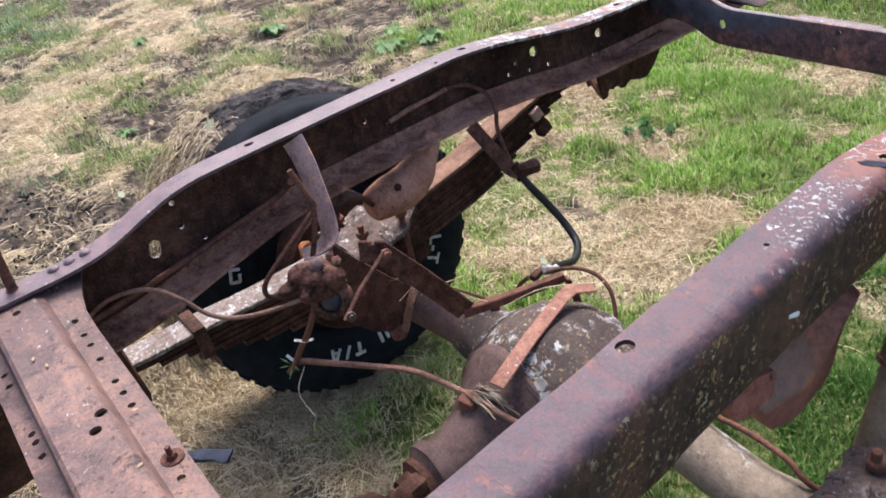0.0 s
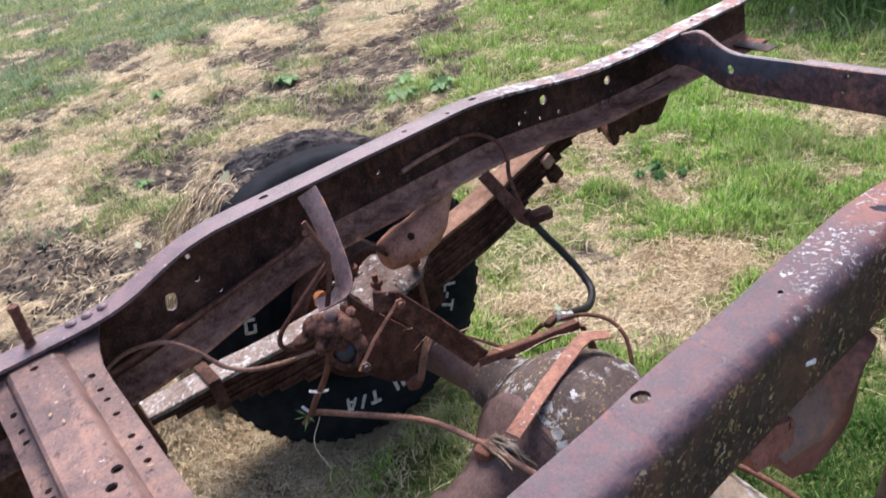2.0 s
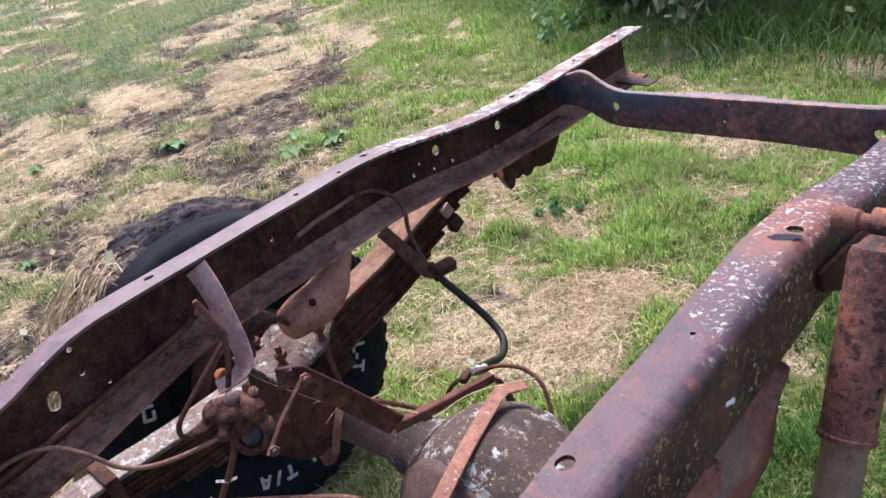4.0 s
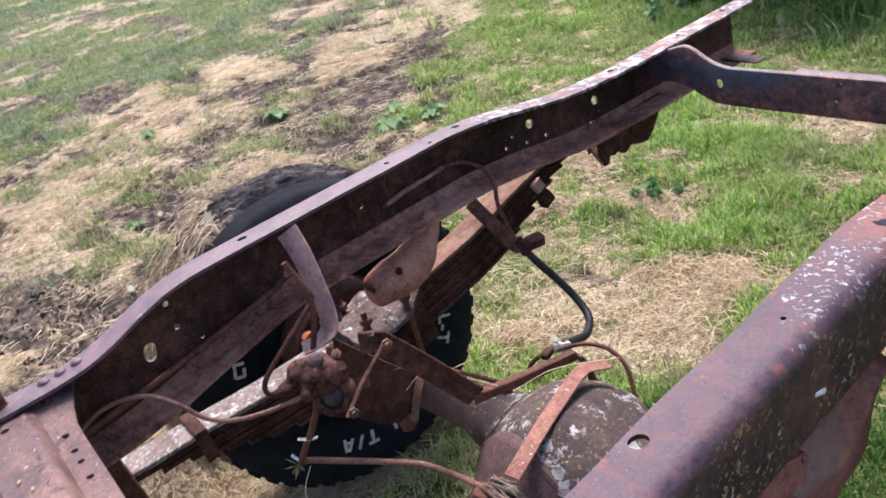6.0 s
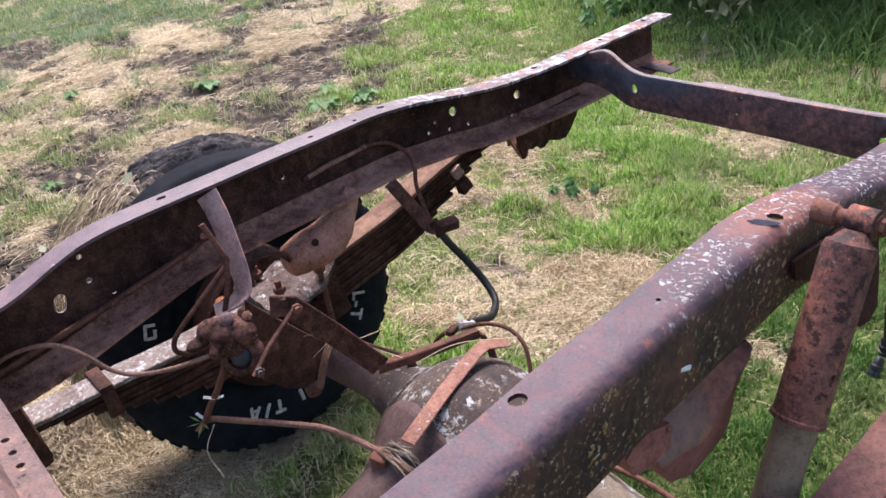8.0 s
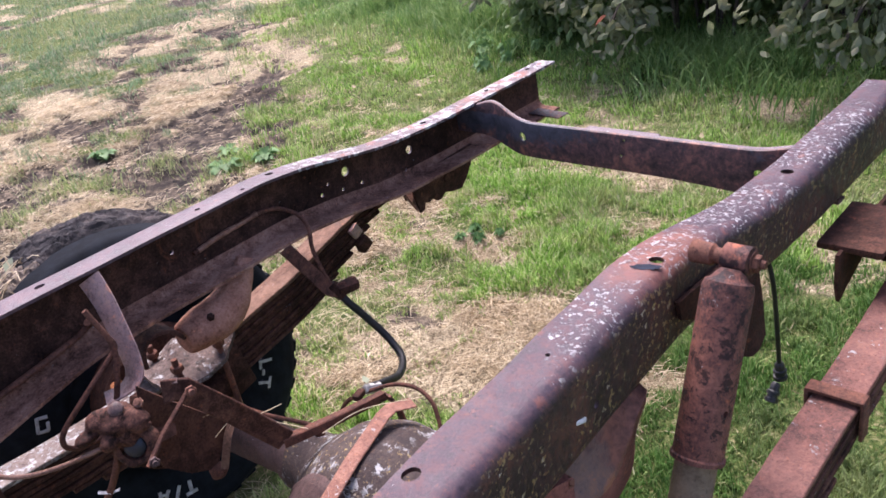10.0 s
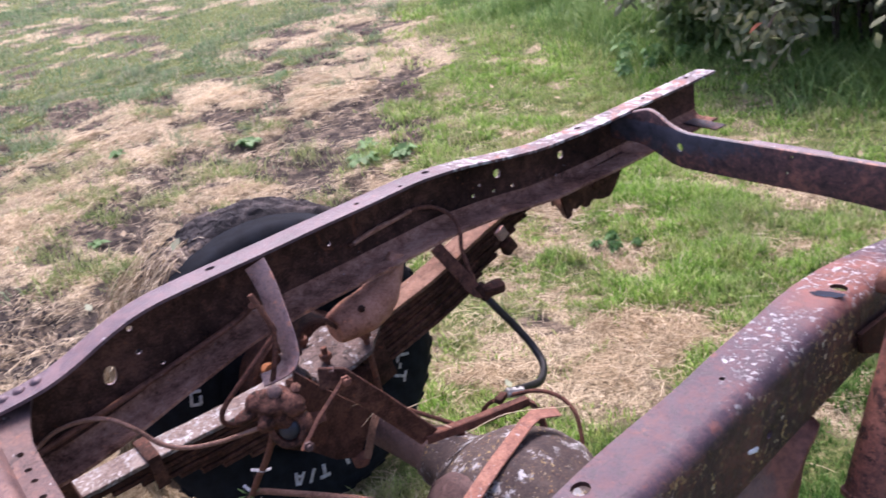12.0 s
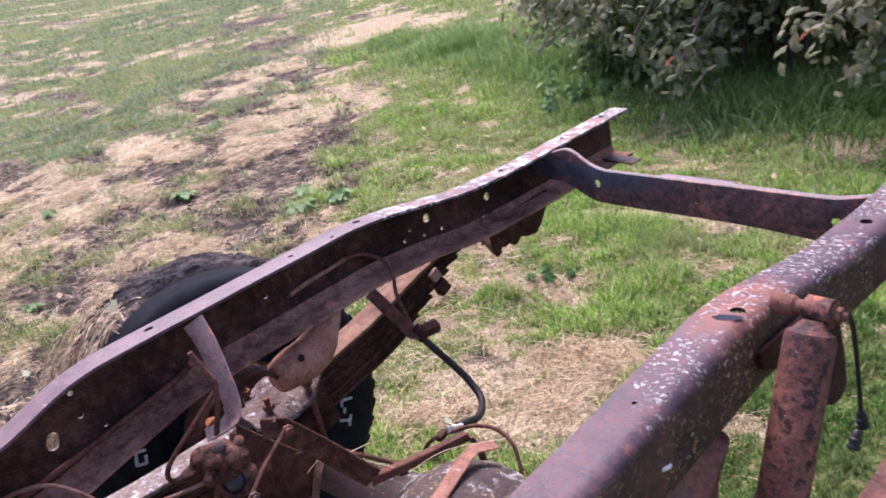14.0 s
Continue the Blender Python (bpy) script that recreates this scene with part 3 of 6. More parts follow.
def cover(x, y):
    """How green and how strawy the ground is, from 0 to 1."""
    n = layered(x, y, 1.3, 3)
    lawn = ease(y - (1.72 - 0.86 * (x + 3.15)) + 0.8 * (n - 0.5), -0.2, 0.25) * ease(x + 0.9 * (y - 0.35) + 2.2 + 1.2 * (n - 0.5), -0.1, 0.5)
    bare = np.maximum(0.95 * bump_at(x, y, -1.12, 1.0, 0.32, 0.2), 0.6 * bump_at(x, y, -1.15, 2.26, 0.26, 0.1))
    bare = np.maximum(bare, 0.7 * bump_at(x, y, -0.9, 3.05, 0.45, 0.2))
    bare = np.maximum(bare, 0.85 * np.maximum(bump_at(x, y, BARE_A[0], BARE_A[1], 0.34, 0.2), bump_at(x, y, BARE_B[0], BARE_B[1], 0.3, 0.14)))
    bare = np.maximum(bare, 0.5 * ease(layered(x, y, 2.9, 15), 0.56, 0.68))
    bare = np.maximum(bare, spots(x, y, LAWN_STRAW))
    lawn = lawn * (1 - np.clip(bare * 1.25, 0, 1) * ease(layered(x, y, 7, 9), 0.25, 0.55))
    lawn = np.maximum(lawn, spots(x, y, CLUMPS))
    under = ease(x, -1.02, -0.72) * ease(y, -0.05, 0.25) * (1 - ease(y, 0.7, 0.95))
    m = layered(x, y, 1.6, 21)
    worn = ease(-x - 5.5 + 0.75 * np.clip(y - 1.5, 0, 1) - 0.5 * np.clip(y - 2.6, 0, 9) + 2.2 * (m - 0.5), -0.3, 0.35)
    worn = worn * (0.2 + 0.15 * ease(-x, 6.5, 9.0) + (0.8 - 0.15 * ease(-x, 6.5, 9.0)) * ease(layered(x, y, 2.2, 25), 0.38, 0.58)) * 0.95
    worn = np.maximum(worn, patches(x, y, GREEN)) * (1 - (0.95 - 0.45 * ease(-x, 6.5, 9.0)) * np.clip(1.3 * patches(x, y, DRY), 0, 1))
    tufts = ease(layered(x, y, 3.4, 31), 0.57, 0.72) * 0.5
    green = np.maximum(lawn, np.maximum(under * 0.9, np.maximum(tufts, worn)))
    heap = np.maximum(bump_at(x, y, -1.5, -0.25, 0.36, 0.26), 0.95 * bump_at(x, y, -1.12, -0.3, 0.35, 0.32))
    green = green * (1 - 0.95 * np.clip(heap * 1.4, 0, 1)) * (1 - 0.85 * bump_at(x, y, -1.55, 0.15, 0.45, 0.6))
    holes = ease(layered(x, y, 4.2, 51), 0.52, 0.6)
    straw = (0.25 + 0.75 * ease(layered(x, y, 1.5, 41), 0.32, 0.55)) * (1 - 0.9 * holes) * (0.45 + 0.55 * ease(layered(x, y, 11, 43), 0.38, 0.52))
    straw = np.clip(np.maximum(straw, np.maximum(heap * 1.2, bare)), 0, 1)
    mud = np.maximum(1.2 * bump_at(x, y, -2.45, -0.05, 0.65, 0.28), 0.8 * bump_at(x, y, -2.75, 0.85, 0.5, 0.16))
    mud = np.maximum(mud, np.maximum(0.45 * bump_at(x, y, -1.12, -0.1, 0.16, 0.1), 0.7 * bump_at(x, y, -4.9, 1.65, 0.35, 0.14)))
    mud = np.maximum(mud, 0.75 * bump_at(x, y, -0.88, -0.12, 0.16, 0.09))
    mud = np.maximum(mud, spots(x, y, WORN_SOIL))
    mud = np.maximum(mud, bare_soil(x, y))
    straw = np.maximum(straw, np.clip(1.2 * patches(x, y, DRY), 0, 1))
    green = green * (1 - 0.85 * np.clip(mud, 0, 1))
    return np.clip(green, 0, 1), straw * (1 - 0.95 * np.clip(mud * 1.25, 0, 1) * (0.86 + 0.14 * ease(layered(x, y, 12, 121), 0.35, 0.6)))


def height(x, y):
    rough = 0.35 + 0.65 * ease(-x, 1.2, 2.0) * (1 - ease(y, 1.2, 2.2))
    z = GROUND + 0.03 * (layered(x, y, 2.1, 61) - 0.5) + 0.06 * rough * (layered(x, y, 8, 71) - 0.5)
    z = z + 0.085 * bump_at(x, y, -1.56, -0.27, 0.26, 0.2) + 0.16 * bump_at(x, y, -1.56, 0.1, 0.14, 0.32)
    z = z - 0.02 * bump_at(x, y, -1.2, 0.2, 0.3, 0.35) - 0.035 * bare_soil(x, y)
    return z + 0.5 * ease(np.hypot(x, y), 25, 300)


def sheet_lines(lo, hi, step, far):
    core = np.arange(lo, hi + step / 2, step)
    out, k = [], step
    while sum(out) < far:
        k *= 1.06 if k < 0.4 else 1.25
        out.append(k)
    return np.concatenate([core[0] - np.cumsum(out)[::-1], core, core[-1] + np.cumsum(out)])


def quick_mesh(name, verts, faces, size, material, smooth=False):
    """A mesh straight from arrays; size corners to each face."""
    me = bpy.data.meshes.new(name)
    me.vertices.add(len(verts))
    me.vertices.foreach_set("co", np.ascontiguousarray(verts, dtype=np.float32).ravel())
    me.loops.add(faces.size)
    me.loops.foreach_set("vertex_index", np.ascontiguousarray(faces, dtype=np.int32).ravel())
    me.polygons.add(len(faces))
    me.polygons.foreach_set("loop_start", np.arange(0, faces.size, size, dtype=np.int32))
    me.polygons.foreach_set("use_smooth", np.full(len(faces), smooth))
    me.update(calc_edges=True)
    me.materials.append(material)
    return new(name, me)


def build_ground():
    xs, ys = sheet_lines(-9.0, 1.2, 0.035, 900), sheet_lines(-1.2, 6.0, 0.035, 900)
    gx, gy = np.meshgrid(xs, ys, indexing="ij")
    gz = height(gx, gy)
    verts = np.stack([gx, gy, gz], -1).reshape(-1, 3)
    w = len(ys)
    i, j = np.meshgrid(np.arange(len(xs) - 1), np.arange(w - 1), indexing="ij")
    a = (i * w + j).ravel()
    ob = quick_mesh("ground", verts, np.stack([a, a + w, a + w + 1, a + 1], 1), 4, EARTH, True)
    green, straw = cover(verts[:, 0], verts[:, 1])
    col = np.stack([green, straw, 0 * green, 1 + 0 * green], 1).astype(np.float32)
    ob.data.color_attributes.new("cover", "FLOAT_COLOR", "POINT").data.foreach_set("color", col.ravel())
    return tagged(ob, "uneven ground of soil, worn grass and dead straw", "ground", kind="structure")


def blades(name, x, y, z, tall, wide, lean, material, label):
    """Tapered bent blades, three corners low and high, all in one mesh."""
    n = len(x)
    turn, way = rng.random(n) * 2 * np.pi, 14.0 * layered(x, y, 4.5, 131) + rng.normal(0, 2.2, n)
    sx, sy = np.cos(turn) * wide / 2, np.sin(turn) * wide / 2
    dx, dy = np.cos(way) * lean, np.sin(way) * lean
    rise = np.sqrt(np.maximum(tall**2 - (0.8 * lean) ** 2, (0.2 * tall) ** 2))
    base = np.stack([x, y, z - 0.006], 1)
    side = np.stack([sx, sy, 0 * x], 1)
    mid = base + np.stack([dx * 0.3, dy * 0.3, rise * 0.62], 1)
    tip = base + np.stack([dx, dy, rise], 1)
    v = np.stack([base - side, base + side, mid + side * 0.75, mid - side * 0.75, tip], 1).reshape(-1, 3)
    o = np.arange(n)[:, None] * 5
    tri = np.concatenate([o + [0, 1, 2], o + [0, 2, 3], o + [3, 2, 4]], 1).reshape(-1, 3)
    return tagged(quick_mesh(name, v, tri, 3, material), label, "grass", kind="stuff")


def scatter(n, lo, hi):
    return rng.uniform(lo[0], hi[0], n), rng.uniform(lo[1], hi[1], n)


def build_grass():
    x, y, tall = [], [], []
    for n, lo, hi, h in ((300000, (-2.2, -0.2), (0.5, 2.4), 0.85), (170000, (-4.2, 1.0), (0.6, 3.4), 0.95), (260000, (-8.0, -0.4), (0.5, 5.5), 1.0), (150000, (-18, 0), (-3, 11), 1.35), (90000, (-45, 0), (-14, 18), 1.6)):
        a, b = scatter(n, lo, hi)
        green, _ = cover(a, b)
        thick = ease(0.55 * layered(a, b, 9, 81) + 0.45 * layered(a, b, 3.1, 83), 0.38, 0.58)
        keep = rng.random(n) < green**1.2 * (0.12 + 0.88 * thick)
        a, b = a[keep], b[keep]
        x.append(a), y.append(b)
        tall.append(h * rng.uniform(0.016, 0.06, len(a)) * (0.4 + 0.5 * layered(a, b, 2.2, 91) + 0.75 * thick[keep] * ease(layered(a, b, 6, 95), 0.4, 0.65) + 0.5 * spots(a, b, CLUMPS)) * (1 - 0.5 * spots(a, b, LAWN_STRAW)))
    x, y, tall = (np.concatenate(v) for v in (x, y, tall))
    wheel = (np.abs(x + 1.25) < 0.16) & (np.abs(y - 0.22) < 0.32)
    x, y, tall = x[~wheel], y[~wheel], tall[~wheel]
    far = np.hypot(x - 0.4, y + 0.4)
    wide = rng.uniform(0.0016, 0.004, len(x)) * (1 + 0.24 * far)
    lean = tall * rng.uniform(0.1, 0.85, len(x))
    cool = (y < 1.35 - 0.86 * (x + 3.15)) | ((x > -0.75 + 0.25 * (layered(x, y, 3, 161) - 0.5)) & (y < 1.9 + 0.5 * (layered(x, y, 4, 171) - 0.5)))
    for which, mat, label in ((~cool, GRASS, "short green lawn grass with yellowing blades"), (cool & (x < -2), WORN, "worn grey-green grass and weeds between bare patches"), (cool & (x >= -2), SHADED_GRASS, "deep green grass under the chassis, darkened for its shade")):
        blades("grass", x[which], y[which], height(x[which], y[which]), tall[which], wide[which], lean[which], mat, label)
    x, y, tall = [], [], []
    extra = [(rng.uniform(-5.6, -2.3), rng.uniform(-0.4, 1.7), rng.uniform(0.05, 0.08)) for _ in range(40)]
    for cx, cy, h in (*TUFTS, *(e for e in extra if e[1] < 1.5 - 0.7 * (e[0] + 3.0))):
        k = int(1900 * h)
        wide = 0.75 * h + 0.01
        x.append(rng.normal(cx, wide, k)), y.append(rng.normal(cy, wide * 0.8, k)), tall.append(rng.uniform(0.35, 1.0, k) * h)
    x, y, tall = (np.concatenate(v) for v in (x, y, tall))
    blades("grass_tufts", x, y, height(x, y), tall, rng.uniform(0.003, 0.007, len(x)), tall * rng.uniform(0.3, 1.0, len(x)), TUFT, "bright green tufts of grass standing in the straw")
    n = 26000
    a = rng.uniform(-6.5, 0.9, n)
    b = 3.5 - 0.20 * (a + 1.0) - 0.12 * np.minimum(a + 3.0, 0) + rng.normal(0, 0.26, n) + 0.3 * (layered(a, a * 0, 1.5, 5) - 0.5)
    t = rng.uniform(0.05, 0.16, n) * (0.35 + 1.2 * ease(layered(a, b, 2.3, 6), 0.3, 0.7)) * (1 + 0.9 * ease(-a, 1.9, 2.5)) * (1 - 0.75 * ease(-a, 4.0, 6.0))
    blades("long_grass", a, b, height(a, b), t, rng.uniform(0.004, 0.009, n), t * rng.uniform(0.4, 1.0, n), TALL_GRASS, "long green grass along the foot of the shrubs")


TUFTS = (
    (-4.95, 0.51, 0.13), (-4.64, 0.81, 0.08), (-4.34, 0.50, 0.09), (-4.23, 0.60, 0.09), (-3.93, 1.06, 0.11), (-3.89, 0.74, 0.08),
    (-3.75, 0.81, 0.08), (-3.74, 0.14, 0.09), (-3.35, 0.22, 0.10), (-3.77, 1.22, 0.09), (-5.86, 1.41, 0.09), (-5.56, 1.52, 0.09),
    (-3.60, 1.52, 0.10), (-3.17, 1.63, 0.11), (-4.37, 1.72, 0.08), (-3.15, 0.30, 0.07), (-2.9, 1.2, 0.08), (-2.55, 0.25, 0.07),
)


def build_straw():
    parts = [scatter(n, lo, hi) for n, lo, hi in ((200000, (-1.9, -0.8), (-0.5, 0.3)), (250000, (-3.0, -0.9), (-0.4, 2.4)), (200000, (-5.8, -0.7), (-2.0, 2.6)), (60000, (-9.0, -0.4), (0.8, 4.5)))]
    a, b = (np.concatenate(v) for v in zip(*parts))
    green, straw = cover(a, b)
    keep = rng.random(len(a)) < straw * (1 - 0.82 * green) * (1 - 0.85 * ease(a, -1.0, -0.85) * ease(b, 0.0, 0.12) * (1 - ease(b, 0.6, 0.8))) * (0.12 + 0.88 * ease(layered(a, b, 6, 13), 0.36, 0.58))
    a, b = a[keep], b[keep]
    n = len(a)
    turn = rng.random(n) * 2 * np.pi
    far = np.hypot(a - 0.4, b + 0.4)
    long, wide = rng.uniform(0.015, 0.06, n) * (1 + 0.12 * far * rng.random(n)), rng.uniform(0.0004, 0.0011, n) * (1 + 0.28 * far)
    ux, uy = np.cos(turn), np.sin(turn)
    tilt = rng.normal(0, 0.13, n) * long
    lift = height(a, b) + rng.uniform(0.002, 0.02, n)
    pts = []
    for s, arch in ((-0.5, 0.0), (0.0, 1.0), (0.5, 0.0)):
        c = np.stack([a + ux * long * s, b + uy * long * s, lift + tilt * s + arch * 0.07 * long], 1)
        w = np.stack([-uy * wide / 2, ux * wide / 2, 0.3 * wide], 1)
        pts += [c - w, c + w]
    v = np.stack(pts, 1).reshape(-1, 3)
    o = np.arange(n)[:, None] * 6
    f = np.concatenate([o + [0, 1, 3, 2], o + [2, 3, 5, 4]], 1).reshape(-1, 4)
    tagged(quick_mesh("straw", v, f, 4, STRAW), "loose dead straw strewn over the soil", "straw", kind="stuff")


build_ground()
build_grass()
build_straw()


def clods(cx, cy, rx, ry, count, lo, hi, name, label):
    """Broken lumps of dried soil, joined."""
    bm = bmesh.new()
    for _ in range(count):
        a, r = rng.random() * 6.28, rng.random() ** 0.5
        x, y, s = cx + rx * r * math.cos(a), cy + ry * r * math.sin(a), rng.uniform(lo, hi)
        z = float(height(np.array([x]), np.array([y]))[0])
        one = bmesh.ops.create_icosphere(bm, subdivisions=2, radius=s, matrix=Matrix.Translation((x, y, z + s * 0.25)) @ Euler((a, r * 5, a * 3)).to_matrix().to_4x4() @ Matrix.Diagonal((1, rng.uniform(0.6, 1.1), rng.uniform(0.4, 0.7), 1)))
        for v in one["verts"]:
            v.co += noise.noise_vector(v.co * 0.6 / s) * s * 0.35
    return tagged(mesh_object(name, bm, MUD, False), label, "soil", kind="stuff")


clods(-1.95, 0.05, 0.55, 0.35, 300, 0.004, 0.016, "soil_clods", "dark broken clods of dried mud beside the tyre")
clods(-2.95, -0.2, 0.45, 0.22, 300, 0.003, 0.011, "soil_clods", "grey lumps of dried mud on bare soil")
clods(-4.0, 0.9, 1.5, 0.75, 420, 0.003, 0.011, "soil_clods", "dark crumbs of bare soil among the straw")


# ---- shrubs ----
def leaf_cloud(centres, spread, per, size, way):
    """Folded pointed leaves in sprays round the given tips, all in one mesh."""
    c = np.repeat(centres, per, 0) + rng.normal(0, 1, (len(centres) * per, 3)) * spread
    n = len(c)
    d = rng.normal(0, 0.8, (n, 3)) + way
    d /= np.linalg.norm(d, axis=1)[:, None]
    s = np.cross(d, rng.normal(0, 0.75, (n, 3)) + (0.1, 0.1, 1.0))
    s /= np.linalg.norm(s, axis=1)[:, None]
    u = np.cross(s, d)
    k = rng.uniform(0.6, 1.15, n)[:, None] * size
    w = k * 0.27
    rows = [c, c + d * k * 0.35 + s * w - u * w * 0.3, c + d * k * 0.72 + s * w * 0.8 - u * w * 0.2, c + d * k - u * k * 0.15, c + d * k * 0.72 - s * w * 0.8 - u * w * 0.2, c + d * k * 0.35 - s * w - u * w * 0.3, c + d * k * 0.5 + u * w * 0.25]
    v = np.stack(rows, 1).reshape(-1, 3)
    o = np.arange(n)[:, None] * 7
    f = np.concatenate([o + [6, p, q] for p, q in ((0, 1), (1, 2), (2, 3), (3, 4), (4, 5), (5, 0))], 1).reshape(-1, 3)
    return v, f


def build_shrub(cx, cy, wide, deep, tall, hang, sprays, low, mat, per, label):
    z0 = float(height(np.array([cx]), np.array([cy]))[0])
    ob = thing("shrub", (cx, cy, z0), label, "shrub", "shrubs at the edge of the lawn")
    tips, wood = [], None
    for k in range(34):
        a = rng.random() * 6.28
        r = rng.random() ** 0.5
        tip = np.array([cx + wide * r * math.cos(a), cy + deep * r * math.sin(a), z0 + tall * rng.uniform(low, 1.0) * (1 - 0.3 * r)])
        foot = Vector((cx + 0.15 * math.cos(a), cy + 0.15 * math.sin(a), z0 - 0.03))
        knee = Vector(((tip[0] + cx) / 2, (tip[1] + cy) / 2, z0 + 0.62 * (tip[2] - z0) + 0.12))
        if low < 0.3 or k % 5 == 0:
            wood = tube([foot, knee, Vector(tip)], 0.011, wood, 6, 5, scales=[1 - 0.075 * n for n in range(11)])
        else:
            wood = tube([Vector((cx, cy, z0 + 0.6 * tall)), (knee + Vector(tip)) / 2, Vector(tip)], 0.006, wood, 6, 5, scales=[1 - 0.06 * n for n in range(11)])
        for s in np.linspace(0.35 if low < 0.3 else 0.6, 1.0, 8):
            m = (1 - s) ** 2 * np.array(foot) + 2 * s * (1 - s) * np.array(knee) + s * s * tip
            tips.append(m + rng.normal(0, 0.09, 3))
    for _ in range(hang):
        a = rng.uniform(0, 6.28)
        tips.append(np.array([cx + wide * 1.02 * math.cos(a), cy + deep * 1.02 * math.sin(a), z0 + rng.uniform(low, 1.0) * tall * 0.85]))
    for q in sprays:
        start = Vector((cx + 0.5 * (q[0] - cx), cy - 0.1, q[2] + 0.35))
        bend = (start + Vector(q)) / 2 + Vector((0, 0, 0.12))
        wood = tube([Vector((cx, cy, z0 + 0.5)), start, bend, Vector(q)], 0.008, wood, 6, 5)
        for f in np.linspace(0.0, 1.0, 7):
            tips.append(np.array(start.lerp(Vector(q), f) + Vector((0, 0, 0.08 * math.sin(3.1 * f)))))
            tips.append(np.array(start.lerp(Vector(q), f)) + rng.normal(0, 0.05, 3))
    tips = np.array(tips)
    tips[:, 2] = np.maximum(tips[:, 2], z0 + 0.2)
    wood_ob = part("stem", wood, BARK, ob)
    v, f = leaf_cloud(tips, 0.065, per, 0.074, np.array([0.0, -0.4, -0.8]))
    leaves = quick_mesh("leaves", v, f, 3, mat)
    leaves.parent = ob
    leaves.matrix_parent_inverse = ob.matrix_world.inverted()
    for q in sprays[:1]:
        bm = bmesh.new()
        v = [bm.verts.new(c) for c in ((0, 0, 0), (0.018, 0.02, 0.004), (0.016, 0.05, 0.002), (0, 0.075, -0.008), (-0.016, 0.05, 0.002), (-0.018, 0.02, 0.004), (0, 0.04, -0.006))]
        for a in range(6):
            bm.faces.new((v[6], v[a], v[(a + 1) % 6]))
        bm.transform(pose(q[0] + 0.03, q[1] - 0.08, q[2] + 0.06, -35, 40, 120) @ Matrix.Scale(1.0, 4))
        part("red_leaf", bm, RED_LEAF, ob, "single red autumn leaf")
    return ob


for cx, cy, wide, deep, tall, hang, sprays in (
    (-1.75, 3.95, 0.8, 0.5, 1.8, 26, ((-1.79, 3.08, 0.22), (-1.88, 3.1, 0.16), (-2.05, 3.1, 0.36), (-2.42, 3.15, 0.42), (-2.2, 3.2, 0.5), (-2.6, 3.35, 0.55), (-2.3, 3.3, 0.62), (-2.75, 3.5, 0.68), (-2.9, 3.35, 0.46), (-3.0, 3.5, 0.42), (-2.72, 3.3, 0.36))),
    (-0.35, 3.65, 0.75, 0.5, 1.8, 26, ((-1.1, 3.0, 0.36), (-0.88, 3.0, 0.27), (-0.68, 2.98, 0.2), (-0.5, 2.95, 0.24), (-0.95, 3.0, 0.5), (-0.6, 2.95, 0.42), (-0.3, 2.9, 0.35))),
    (1.2, 3.7, 0.8, 0.6, 1.8, 30, ()),
):
    build_shrub(cx, cy, wide, deep, tall, hang, sprays, 0.5, SHRUB, 15, "leafy grey-green shrub overhanging the lawn, dark inside")
for cx, cy, wide, deep, tall in ((-3.4, 5.0, 0.8, 0.5, 1.3), (-2.55, 4.05, 0.45, 0.35, 0.95), (-2.3, 4.7, 0.8, 0.5, 1.7), (-1.1, 4.5, 0.9, 0.5, 1.9), (0.3, 4.5, 1.0, 0.6, 2.2), (-1.9, 5.6, 1.3, 0.6, 2.4)):
    build_shrub(cx, cy, wide, deep, tall, 60, (), 0.12, THICKET, 26, "dark green bushy undergrowth behind the shrubs")

# ---- the truck chassis ----
truck = thing("truck_chassis", (-0.43, 0.2, GROUND), "bare rusted truck chassis with one rear wheel, standing on grass", "vehicle chassis")

TOP = ((-1.6, 0.668), (-0.33, 0.668), (-0.28, 0.674), (-0.20, 0.704), (-0.14, 0.718), (-0.08, 0.720), (0.40, 0.719), (0.50, 0.708), (0.62, 0.684), (0.70, 0.670), (0.85, 0.660), (1.30, 0.655))
LOW = ((-1.6, 0.505), (-0.31, 0.511), (-0.20, 0.529), (-0.10, 0.553), (0.0, 0.575), (0.08, 0.580), (0.46, 0.581), (0.60, 0.566), (0.72, 0.545), (0.90, 0.537), (1.30, 0.530))


def level(table, y):
    return float(np.interp(y, [a for a, _ in table], [b for _, b in table]))


def soft_level(table, y):
    return sum(level(table, y + d) for d in (-0.03, -0.015, 0, 0.015, 0.03)) / 5


